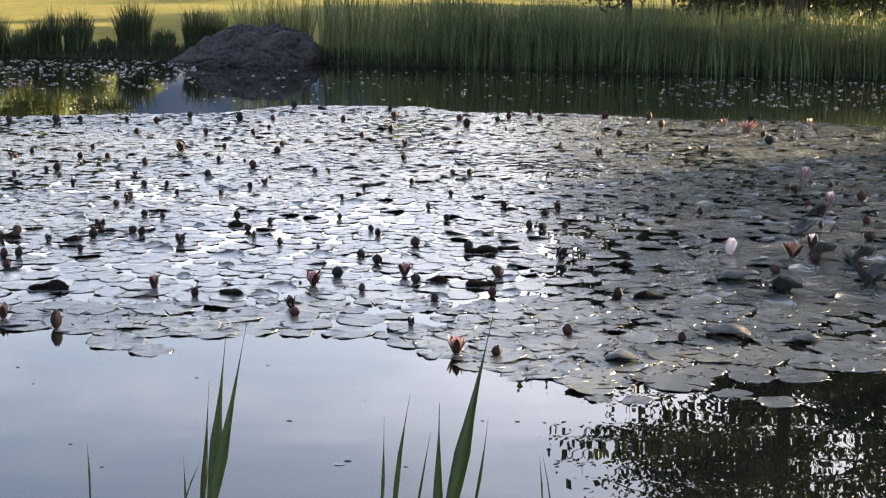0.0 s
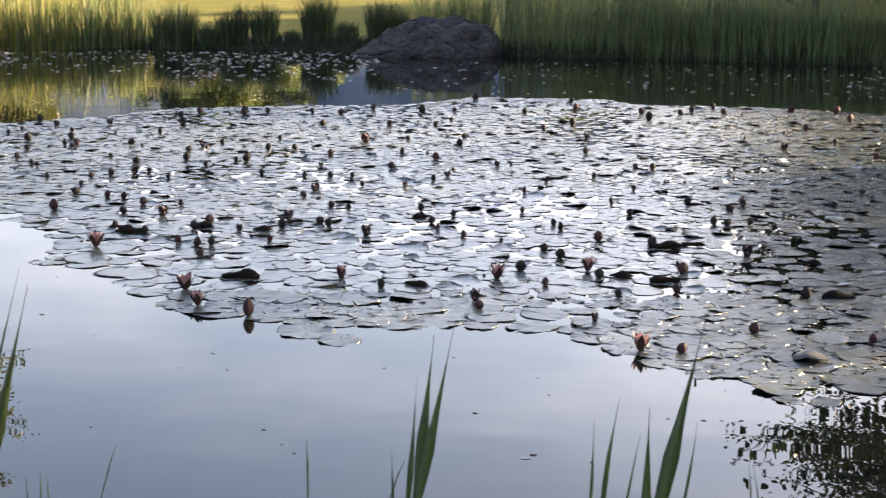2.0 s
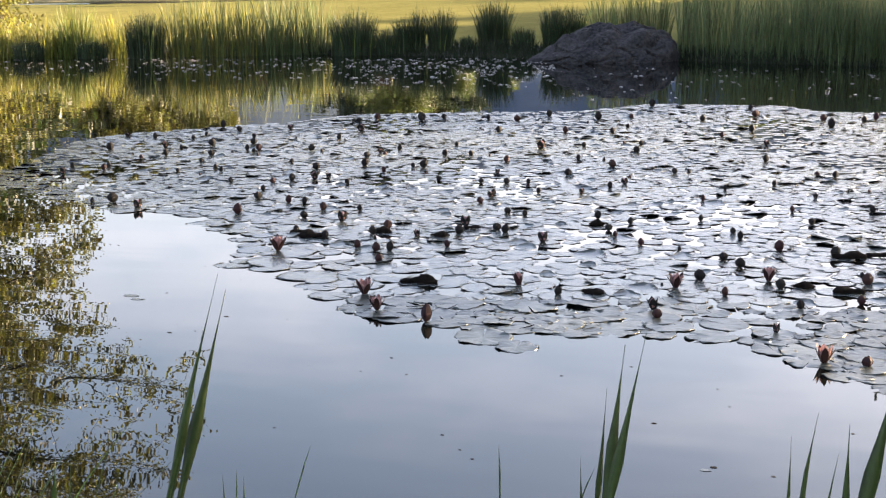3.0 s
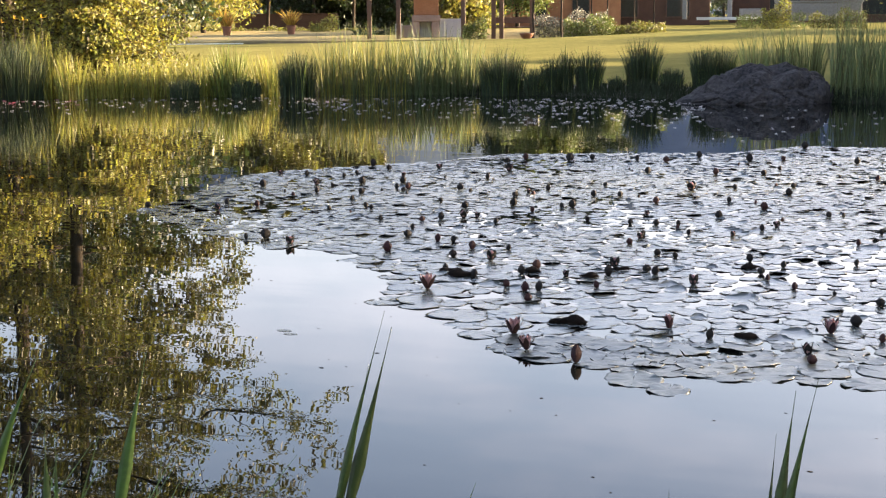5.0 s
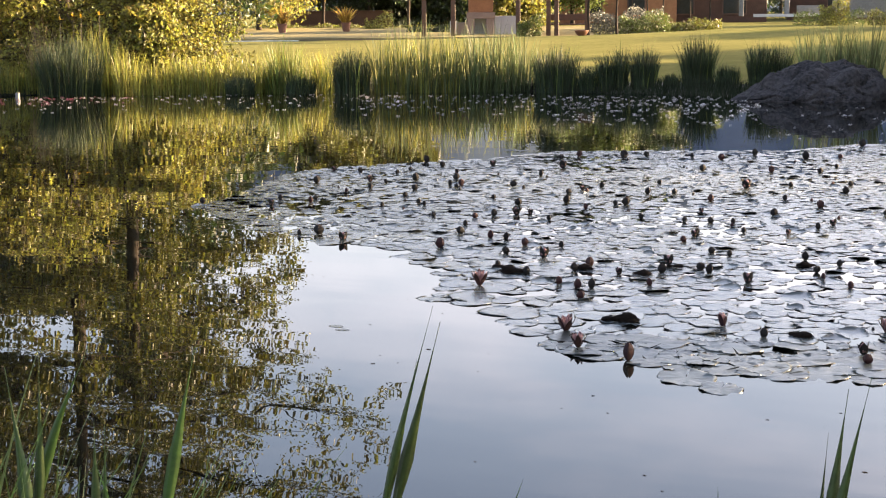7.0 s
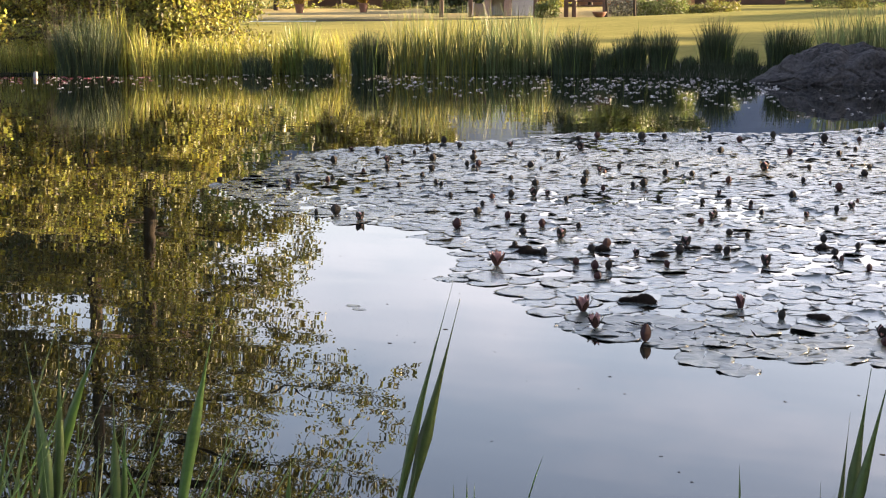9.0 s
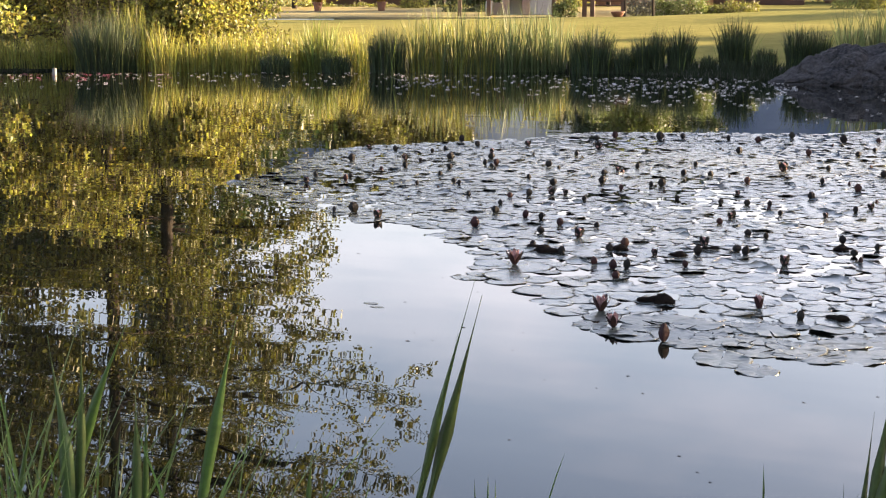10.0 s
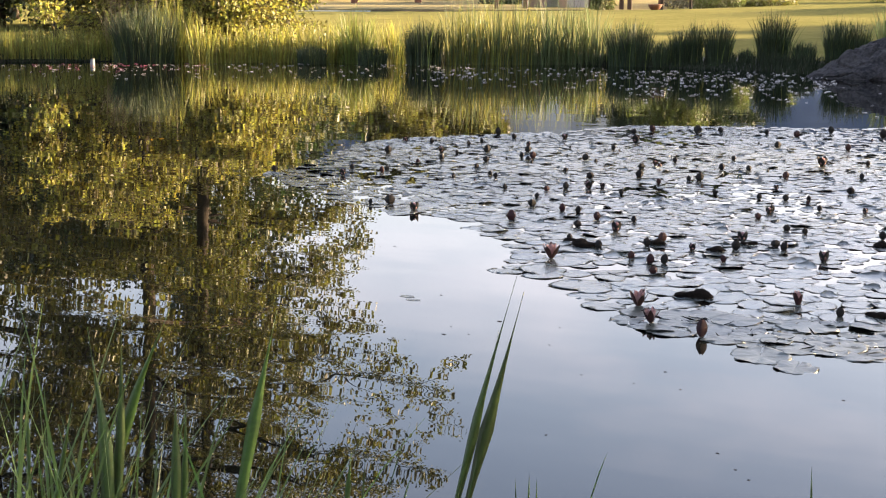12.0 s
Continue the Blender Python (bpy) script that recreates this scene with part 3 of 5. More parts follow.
def build_reed_bed():
    """The closed stand of reeds along the shaded shore."""
    rng = np.random.default_rng(7)
    az = rng.uniform(-19.5, 6.0, 8600)
    az = az[rng.uniform(0, 1, len(az)) < np.interp(az, (-12, 0.5, 3.0, 6.0), (0.85, 0.85, 0.42, 0.36))]     # the stand opens towards the boulder
    n = len(az)
    vs, fs = [], []
    segs = 4
    for k in range(n):
        a = az[k]
        base = float(np.interp(a, (-20, -15, -10, -5, 0, 3, 6), (23.6, 22.95, 22.95, 23.3, 23.75, 24.3, 24.9)))
        p = polar(a, base + abs(rng.normal(0.1, 0.75)) + rng.uniform(-0.1, 0.15))
        z0 = max(ground_z(p.x, p.y), -0.05)
        h = rng.uniform(0.7, 1.25) * (1.0 + 0.18 * noise.noise(Vector((a * 0.5, 0, 0)))) * float(np.interp(a, (-20, -12, -3, 3, 6), (0.82, 0.84, 0.92, 1.16, 1.32)))
        w = rng.uniform(0.009, 0.018)
        t = rng.uniform(0, math.pi)
        s = np.array((math.cos(t), math.sin(t), 0)) * w / 2
        bend = rng.normal(0, 0.12, 2) * h
        for j in range(segs + 1):
            u = j / segs
            c = np.array((p.x + bend[0] * u ** 2, p.y + bend[1] * u ** 2, z0 - 0.05 + h * u))
            m = 1 - u ** 2.5 + 0.03
            vs += [c - s * m, c + s * m]
        i0 = k * 2 * (segs + 1)
        for j in range(segs):
            fs.append((i0 + 2 * j, i0 + 2 * j + 1, i0 + 2 * j + 3, i0 + 2 * j + 2))
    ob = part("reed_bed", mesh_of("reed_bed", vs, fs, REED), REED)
    tagged(ob, "dense stand of green reeds along the shaded shore", "reeds", kind="stuff")


build_reed_bed()


def build_sedge():
    """Low sedge that hides the dark bank strip along the far waterline, coloured to stand in for shade under the reeds.
    """
    rng = np.random.default_rng(8)
    n, segs = 27000, 3
    vs, fs = [], []
    for k in range(n):
        ang = math.atan2(11.5, 0) + rng.uniform(-1.05, 1.4)
        r = float(shore_radius(ang)) + rng.uniform(-0.12, 0.55)
        x, y = POND_MID[0] + math.cos(ang) * r, POND_MID[1] + math.sin(ang) * r
        z = max(ground_z(x, y), -0.04) - 0.03
        h = rng.uniform(0.07, 0.25) * (1 + 0.5 * noise.noise(Vector((x * 0.8, y * 0.8, 4))))
        t = rng.uniform(0, math.pi)
        s = np.array((math.cos(t), math.sin(t), 0)) * rng.uniform(0.008, 0.016) / 2
        bend = rng.normal(0, 0.3, 2) * h
        for j in range(segs + 1):
            u = j / segs
            c = np.array((x + bend[0] * u ** 2, y + bend[1] * u ** 2, z + h * u))
            m = 1 - u ** 2 + 0.04
            vs += [c - s * m, c + s * m]
        i0 = k * 2 * (segs + 1)
        for j in range(segs):
            fs.append((i0 + 2 * j, i0 + 2 * j + 1, i0 + 2 * j + 3, i0 + 2 * j + 2))
    ob = part("sedge", mesh_of("sedge", vs, fs, SEDGE), SEDGE)
    tagged(ob, "low sedge along the waterline, coloured dark like the reeds' shade", "sedge", kind="stuff")


build_sedge()

def flag_iris(az, dist, top, seed):
    """A yellow flag iris: a stalk with three hanging and three upright petals."""
    rng = random.Random(seed)
    ob = new("flag_iris")
    p = on_ground(az, dist)
    ob.location = p
    tagged(ob, "yellow flag iris in bloom among the tall grass", "iris", "irises in bloom")
    h = top - p.z
    part("stalk", tube_mesh("stalk", [(np.array((0, 0, -0.05)), np.array((0.02, 0, h)), 0.006, 0.004)], STEM), STEM, ob)
    for k in range(6):
        petal = part("petal", petal_bm(0.085 if k < 3 else 0.06, 0.05 if k < 3 else 0.026, 0.05 if k < 3 else 0.012), IRIS_YELLOW, ob)
        petal.matrix_basis = pose(0.02, 0, h, 0, 0, 60 * k + rng.uniform(-10, 10)) @ pose(0.004, 0, 0, 0, 55 if k < 3 else 5, 0)


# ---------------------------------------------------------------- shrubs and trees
# bank shrubs stand partly shaded, so gold leaf colour supplies their sunlight
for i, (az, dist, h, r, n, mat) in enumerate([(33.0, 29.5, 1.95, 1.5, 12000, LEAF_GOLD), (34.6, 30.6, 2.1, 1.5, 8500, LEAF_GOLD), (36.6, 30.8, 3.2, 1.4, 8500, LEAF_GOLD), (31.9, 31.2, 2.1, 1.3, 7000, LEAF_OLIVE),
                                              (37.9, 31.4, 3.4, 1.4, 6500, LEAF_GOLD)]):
    tree("shrub", on_ground(az, dist), h, r, 0.05, int(n * 0.8), 0.095, mat, 31 + i, "leafy shrub with leaves coloured a sunlit yellow-green", "shrub", 30, 0.04, 0.15, 0.12, group="shrubs on the bank")
tree("shrub", on_ground(33.4, 28.9), 1.5, 0.9, 0.04, 6000, 0.10, LEAF_GOLD, 39, "low leafy shrub with leaves coloured a sunlit yellow-green", "shrub", 24, 0.04, 0.1, 0.11, group="shrubs on the bank")
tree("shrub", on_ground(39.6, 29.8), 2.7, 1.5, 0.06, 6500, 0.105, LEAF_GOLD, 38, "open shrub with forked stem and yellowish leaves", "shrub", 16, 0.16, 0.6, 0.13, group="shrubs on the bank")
# tall trees behind the bank, seen in the water
TALL = "tall trees by the pond"
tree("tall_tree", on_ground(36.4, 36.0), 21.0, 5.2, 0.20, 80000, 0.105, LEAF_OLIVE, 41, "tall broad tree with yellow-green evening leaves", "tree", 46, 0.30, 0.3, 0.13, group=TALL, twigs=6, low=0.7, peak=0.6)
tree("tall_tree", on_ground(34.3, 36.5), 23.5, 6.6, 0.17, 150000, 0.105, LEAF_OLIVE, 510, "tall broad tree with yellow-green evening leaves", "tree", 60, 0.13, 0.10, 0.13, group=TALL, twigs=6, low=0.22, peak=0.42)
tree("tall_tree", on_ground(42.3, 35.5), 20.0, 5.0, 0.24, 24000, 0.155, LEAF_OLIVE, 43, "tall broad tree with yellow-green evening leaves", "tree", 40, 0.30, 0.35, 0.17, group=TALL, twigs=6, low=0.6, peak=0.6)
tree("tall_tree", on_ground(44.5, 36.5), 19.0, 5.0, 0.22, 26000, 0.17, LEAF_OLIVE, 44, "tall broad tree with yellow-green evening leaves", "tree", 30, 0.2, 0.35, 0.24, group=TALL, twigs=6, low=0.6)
# trees farthest right are unseen, added to keep sun off water and near blades
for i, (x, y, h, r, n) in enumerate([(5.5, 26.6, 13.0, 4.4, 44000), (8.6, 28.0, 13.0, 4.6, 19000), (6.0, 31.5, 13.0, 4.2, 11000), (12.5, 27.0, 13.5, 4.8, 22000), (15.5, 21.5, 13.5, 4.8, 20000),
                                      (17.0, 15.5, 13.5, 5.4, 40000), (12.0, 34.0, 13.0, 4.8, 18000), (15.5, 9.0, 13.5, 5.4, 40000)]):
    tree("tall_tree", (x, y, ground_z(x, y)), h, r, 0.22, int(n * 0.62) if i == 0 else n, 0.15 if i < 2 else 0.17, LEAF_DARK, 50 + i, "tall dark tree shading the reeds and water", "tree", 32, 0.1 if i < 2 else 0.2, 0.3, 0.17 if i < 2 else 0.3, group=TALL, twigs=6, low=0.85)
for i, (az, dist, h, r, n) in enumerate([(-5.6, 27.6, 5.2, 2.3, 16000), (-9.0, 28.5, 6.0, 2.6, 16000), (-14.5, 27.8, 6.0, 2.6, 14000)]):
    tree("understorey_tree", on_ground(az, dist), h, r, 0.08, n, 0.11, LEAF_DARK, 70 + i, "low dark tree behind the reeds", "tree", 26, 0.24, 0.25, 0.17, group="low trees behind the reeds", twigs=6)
for i, (az, dist, h, r) in enumerate([(17.5, 105.0, 12.5, 3.6), (15.2, 106.0, 12.0, 3.6)]):
    tree("garden_tree", on_ground(az, dist), h, r, 0.2, 30000, 0.3, LEAF_DARK, 48 + i, "tall dark tree behind the brick house", "tree", 30, 0.14, 0.25, 0.35, group="garden trees")
# a row added as shadow casters, heights set by the shade's reach
for i, (x, y, h) in enumerate([(12.0, 40.0, 6.6), (9.8, 43.2, 5.7), (8.4, 46.4, 4.9), (9.2, 50.0, 5.1), (14.0, 37.0, 6.8), (10.0, 54.0, 4.6)]):
    tree("understorey_tree", (x, y, ground_z(x, y)), h, 2.9, 0.16, 26000, 0.22, LEAF_DARK, 75 + i, "low dark tree added to cast shade on the lawn", "tree", 34, 0.2, 0.25, 0.25, group="low trees behind the reeds", twigs=6, peak=0.85)
tree("garden_tree", on_ground(25.2, 96.0), 5.2, 5.0, 0.2, 50000, 0.24, LEAF_DARK, 48, "round-headed dark garden tree behind the hedge", "tree", 30, 0.05, 0.15, 0.35)
tree("garden_tree", on_ground(22.4, 94.0), 4.8, 4.6, 0.2, 36000, 0.24, LEAF_DARK, 47, "round-headed dark garden tree behind the hedge", "tree", 30, 0.05, 0.15, 0.35)
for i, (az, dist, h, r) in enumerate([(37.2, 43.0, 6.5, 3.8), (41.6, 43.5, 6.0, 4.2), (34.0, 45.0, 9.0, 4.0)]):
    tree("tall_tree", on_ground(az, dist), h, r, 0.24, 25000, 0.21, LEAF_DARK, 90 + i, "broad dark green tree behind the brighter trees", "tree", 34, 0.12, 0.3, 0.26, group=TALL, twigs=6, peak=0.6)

# ---------------------------------------------------------------- garden beyond: terrace, pergola, houses
def slab(name, az0, az1, d0, d1, z, thick, mat, label, category, kind="", steps=12, rise=0.0):
    """A paved strip that follows the bearing, with thickness, rising towards its back."""
    bm = bmesh.new()
    rows = []
    for k in range(steps + 1):
        a = az0 + (az1 - az0) * k / steps
        i, o = polar(a, d0), polar(a, d1)
        rows.append([bm.verts.new((q.x, q.y, h)) for q, h in ((i, z), (o, z + rise), (o, z + rise - thick), (i, z - thick))])
    for r, s in zip(rows, rows[1:]):
        for k in range(4):
            bm.faces.new((r[k], s[k], s[(k + 1) % 4], r[(k + 1) % 4]))
    bm.faces.new(rows[0])
    bm.faces.new(rows[-1][::-1])
    bmesh.ops.recalc_face_normals(bm, faces=bm.faces[:])
    return tagged(part(name, bm, mat), label, category, kind=kind)


TZ = 0.42


def tz(d):
    """Height of the terrace, which rises away from the pond."""
    return TZ + (d - 66.0) / 14.0 * 0.34


slab("terrace", 32.0, 16.8, 66.0, 80.0, TZ, 0.9, PAVING, "pale stone paved terrace behind the lawn", "terrace", "structure", rise=0.34)
slab("paving_edge", 27.9, 17.0, 65.2, 65.66, TZ - 0.14, 0.4, PLASTER, "pale edging stones along the lawn", "edging", "structure")
slab("kerb", 27.9, 17.6, 65.7, 65.97, TZ - 0.06, 0.4, KERB, "dark low kerb along the terrace edge", "kerb", "structure")
slab("pool_edge", 31.8, 27.95, 65.0, 65.97, TZ - 0.08, 0.4, POOL, "pale blue-white coping of a garden pool", "pool edge", "structure")


def pot_plant(az, dist, z, scale, seed, label):
    ob = new("potted_flax")
    ob.location = polar(az, dist, z - 0.01)
    tagged(ob, label, "potted plant", "potted plants on the terrace")
    bm = bmesh.new()
    prof = [(0.0, 0.0), (0.17, 0.0), (0.24, 0.40), (0.27, 0.41), (0.27, 0.47), (0.23, 0.47), (0.22, 0.42), (0.0, 0.42)]
    ring = []
    for r, h in prof:
        ring.append([bm.verts.new((r * scale * math.cos(2 * math.pi * k / 20), r * scale * math.sin(2 * math.pi * k / 20), h * scale)) for k in range(20)] if r else [bm.verts.new((0, 0, h * scale))])
    for a, b in zip(ring, ring[1:]):
        for k in range(20):
            j = (k + 1) % 20
            if len(a) == 1:
                bm.faces.new((a[0], b[j], b[k]))
            elif len(b) == 1:
                bm.faces.new((a[k], a[j], b[0]))
            else:
                bm.faces.new((a[k], a[j], b[j], b[k]))
    bmesh.ops.recalc_face_normals(bm, faces=bm.faces[:])
    part("pot", bm, TERRACOTTA, ob, "terracotta pot")
    rng = np.random.default_rng(seed)
    lv = part("foliage", blades_mesh("foliage", 130, 0.16 * scale, 0.16 * scale, 1.2 * scale, 0.075 * scale, FLAX, rng, 0.5, 0.75), FLAX, ob, "sword-shaped orange-yellow leaves")
    lv.location = (0, 0, 0.42 * scale)


def bowl_planter(az, dist):
    """A wide low bowl on the lawn's edge, filled with soil."""
    ob = new("bowl_planter")
    ob.location = on_ground(az, dist, -0.01)
    tagged(ob, "wide low terracotta bowl standing on the lawn", "planter")
    bm = bmesh.new()
    ring = []
    for r, h in ((0.13, 0.0), (0.22, 0.08), (0.29, 0.2), (0.30, 0.24), (0.265, 0.24), (0.25, 0.19)):
        ring.append([bm.verts.new((r * math.cos(2 * math.pi * k / 24), r * math.sin(2 * math.pi * k / 24), h)) for k in range(24)])
    for a, b in zip(ring, ring[1:]):
        for k in range(24):
            bm.faces.new((a[k], a[(k + 1) % 24], b[(k + 1) % 24], b[k])).smooth = True
    bm.faces.new(ring[0][::-1])
    part("bowl", bm, TERRACOTTA, ob)
    bm = bmesh.new()
    bmesh.ops.create_circle(bm, cap_ends=True, segments=24, radius=0.255, matrix=Matrix.Translation((0, 0, 0.2)))
    part("soil", bm, SHADE_SOIL, ob, "dark soil")


bowl_planter(17.25, 62.5)


pot_plant(28.55, 73.0, tz(73.0), 0.95, 1, "orange-leaved flax in a terracotta pot on the terrace")
pot_plant(26.15, 74.0, tz(74.0), 0.95, 2, "orange-leaved flax in a terracotta pot on the terrace")


def post(az, dist, z, h, w=0.2, mat=TIMBER, parent=None):
    bm = box(w, w, h, bevel=0.012)
    ob = part("post", bm, mat, parent)
    ob.location = polar(az, dist, z)
    ob.rotation_euler = (0, 0, radians(az))
    return ob


def beam(az0, d0, az1, d1, z, w, h, mat, parent, name="beam"):
    a, b = polar(az0, d0, z), polar(az1, d1, z)
    ln = (b - a).length
    ob = part(name, box(ln, w, h, bevel=0.01), mat, parent)
    ob.location = (a + b) / 2
    ob.rotation_euler = (0, 0, math.atan2(b.y - a.y, b.x - a.x))
    return ob


def build_pergola(name, posts, d, depth, z, h, label):
    ob = new(name)
    tagged(ob, label, "pergola")
    for az in posts:
        post(az, d, z, h, 0.2, TIMBER, ob)
        post(az, d + depth, z + tz(depth + 66.0) - TZ - 0.02, h, 0.2, TIMBER, ob)
    for dd in (d, d + depth):
        beam(posts[0] + 0.25, dd, posts[-1] - 0.25, dd, z + h, 0.12, 0.24, TIMBER, ob)
    n = 9
    for k in range(n):
        az = posts[0] + (posts[-1] - posts[0]) * k / (n - 1)
        beam(az, d - 0.3, az, d + depth + 0.3, z + h + 0.24, 0.08, 0.16, TIMBER, ob, "rafter")
    return ob


build_pergola("pergola", (23.2, 22.1, 19.65), 67.2, 3.2, tz(67.2) - 0.02, 2.7, "dark-stained timber pergola on the terrace")
build_pergola("pergola", (18.5, 18.2, 17.05), 67.0, 3.0, tz(67.0) - 0.02, 2.7, "dark-stained timber pergola beside the lawn")


def build_bench():
    ob = new("garden_bench")
    tagged(ob, "long dark timber bench under the pergola", "bench")
    c = polar(17.75, 68.4, tz(68.2))
    ob.location = c
    ob.rotation_euler = (0, 0, radians(17.75))
    part("seat", box(1.9, 0.45, 0.06, (0, 0, 0.42)), TIMBER, ob)
    part("backrest", box(1.9, 0.05, 0.28, (0, 0.22, 0.62)), TIMBER, ob)
    for x in (-0.85, 0.85):
        for y in (-0.17, 0.2):
            part("leg", box(0.08, 0.08, 0.62 if y > 0 else 0.42, (x, y, 0)), TIMBER, ob)


build_bench()


def build_fireplace():
    ob = new("garden_fireplace")
    tagged(ob, "plastered outdoor fireplace with an orange brick chimney", "fireplace")
    ob.location = polar(21.05, 69.0, tz(68.6))
    ob.rotation_euler = (0, 0, radians(21))
    part("chimney", box(1.12, 0.8, 1.35, (0, 0, 1.0), 0.02), BRICK_LIT, ob, "orange brick chimney")
    # hearth: jambs, lintel and back round a real opening
    for x in (-0.46, 0.42):
        part("jamb", box(0.34, 0.9, 0.72, (x, 0, 0), 0.015), BRICK_PALE, ob)
    part("lintel", box(1.3, 0.95, 0.28, (0, 0, 0.72), 0.012), BRICK_PALE, ob)
    part("hearth_back", box(0.56, 0.08, 0.72, (-0.02, 0.3, 0), 0), PAINT_WHITE, ob)
    part("wing_wall", box(1.15, 0.5, 0.84, (1.18, 0, 0), 0.02), WALL_GREY, ob, "pale grey rendered low wall")
    part("wing_wall", box(0.3, 0.5, 0.62, (-1.25, 0, 0), 0.02), PLASTER, ob, "pale plastered pillar")
    part("side_counter", box(0.62, 0.5, 0.55, (-0.9, 0.1, 0), 0.02), BRICK_PALE, ob)


build_fireplace()


def build_house(name, az, dist, z, w, depth, h, roof_h, wall, label, openings):
    """A house with walls, a hipped roof and openings set into the front."""
    ob = new(name)
    tagged(ob, label, "house")
    ob.location = polar(az, dist, z)
    ob.rotation_euler = (0, 0, radians(az))
    part("wall", box(w, depth, h, (0, depth / 2, -0.4), 0.02), wall, ob)
    bm = bmesh.new()
    e = 0.7
    lo = [bm.verts.new(p) for p in ((-w / 2 - e, -e, h - 0.45), (w / 2 + e, -e, h - 0.45), (w / 2 + e, depth + e, h - 0.45), (-w / 2 - e, depth + e, h - 0.45))]
    hi = [bm.verts.new(p) for p in ((-w / 2 + depth / 2, depth / 2, h + roof_h), (w / 2 - depth / 2, depth / 2, h + roof_h))]
    bm.faces.new(lo[::-1])
    bm.faces.new((lo[0], lo[1], hi[1], hi[0]))
    bm.faces.new((lo[2], lo[3], hi[0], hi[1]))
    bm.faces.new((lo[1], lo[2], hi[1]))
    bm.faces.new((lo[3], lo[0], hi[0]))
    part("roof", bm, ROOF, ob)
    for x, ww, hh, z0 in openings:
        win = part("window", box(ww, 0.10, hh, (x, -0.03, z0), 0.01), TIMBER, ob, "timber-framed window")
        part("pane", box(ww - 0.16, 0.04, hh - 0.16, (x, -0.075, z0 + 0.08), 0), GLASS_DARK, win)
    return ob




def build_boundary_wall():
    """The low brown wall behind the terrace, with its coping and piers."""
    ob = new("boundary_wall")
    tagged(ob, "low brown brick wall behind the terrace hedge", "wall")
    ob.location = on_ground(26.3, 88.0, -0.1)
    ob.rotation_euler = (0, 0, radians(26.3))
    part("wall_face", box(5.6, 0.22, 1.15, (0, 0, 0), 0.01), BRICK_WALL, ob)
    part("coping", box(5.7, 0.32, 0.07, (0, 0, 1.15), 0.01), BRICK_WALL, ob)
    for x in (-2.8, 0.0, 2.8):
        part("pier", box(0.34, 0.34, 1.2, (x, 0, 0), 0.012), BRICK_WALL, ob)


build_boundary_wall()
# sunlit front and shaded wing differ by brick colour, not by lighting
build_house("house", 15.9, 100.0, 1.15, 7.6, 5.0, 3.4, 1.4, BRICK_LIT, "brick house behind the lawn, coloured in sunlit orange", [(-1.6, 1.2, 2.0, 0.1), (1.2, 1.2, 2.0, 0.1)])
build_house("house", 12.5, 102.0, 1.15, 7.4, 5.0, 3.3, 1.2, BRICK_WALL, "wing of the garden house, its shade put into dark brown", [(-1.8, 1.6, 2.0, 0.1), (1.6, 1.6, 2.0, 0.1)])
build_house("house", 6.0, 108.0, 1.2, 14.0, 8.0, 3.4, 1.4, BRICK_WALL, "brown house with a pale-columned veranda", [(-3.2, 2.2, 2.0, 0.1), (2.6, 2.2, 2.0, 0.1)])


def build_veranda():
    ob = new("veranda")
    tagged(ob, "pale columned veranda with a white step", "veranda")
    for az in (11.35, 9.7, 8.0):
        post(az, 98.0, 1.15, 3.0, 0.3, PAINT_GREY, ob)
    beam(11.6, 98.0, 7.7, 98.0, 4.1, 0.3, 0.35, PAINT_WHITE, ob)
    beam(10.9, 97.4, 8.4, 97.4, 1.1, 0.8, 0.18, PAINT_WHITE, ob, "step")
    beam(9.35, 98.3, 8.5, 98.3, 1.2, 0.25, 0.6, PAINT_GREY, ob, "low_wall")


build_veranda()


def build_garden_wall():
    ob = new("garden_wall")
    tagged(ob, "pale grey rendered wall behind the garden", "wall")
    c = polar(6.4, 103.0, 1.0)
    ob.location = c
    ob.rotation_euler = (0, 0, radians(6.4))
    part("wall_face", box(5.2, 0.3, 1.2, (0, 0, 0), 0.02), PAINT_GREY, ob)
    part("coping", box(5.4, 0.42, 0.1, (0, 0, 1.2), 0.015), PAINT_GREY, ob)


build_garden_wall()


def slender_tree(az, dist, h, seed):
    tree("young_tree", on_ground(az, dist), h, 1.1, 0.06, 2500, 0.16, LEAF, seed, "young garden tree with a thin grey stem", "tree", 12, 0.62, 0.5, 0.25, group="young garden trees", twigs=4)


slender_tree(15.93, 64.0, 4.2, 5)
slender_tree(17.0, 63.5, 4.6, 6)
for i, (az, dist) in enumerate([(15.35, 82.0), (14.75, 86.0), (14.2, 80.0), (13.2, 90.0), (12.5, 84.0)]):
    slender_tree(az, dist, 4.4, 7 + i)


def hedge(az, dist, w, d, h, n, mat, seed, label):
    rng = np.random.default_rng(seed)
    p = on_ground(az, dist)
    ob = new("hedge")
    ob.location = p
    ob.rotation_euler = (0, 0, radians(az))
    tagged(ob, label, "hedge", "garden planting")
    n = int(n * 1.6)
    c = rng.uniform(-1, 1, (n, 3)) * (w / 2, d / 2, 0.5) + (0, 0, 0.5)
    c[:, 2] *= h * (0.8 + 0.25 * np.sin(c[:, 0] * 3.1) * np.cos(c[:, 0] * 1.3))
    c += rng.normal(0, 0.06, (n, 3))
    part("foliage", leaf_mesh("foliage", c, 0.115, mat, rng), mat, ob)


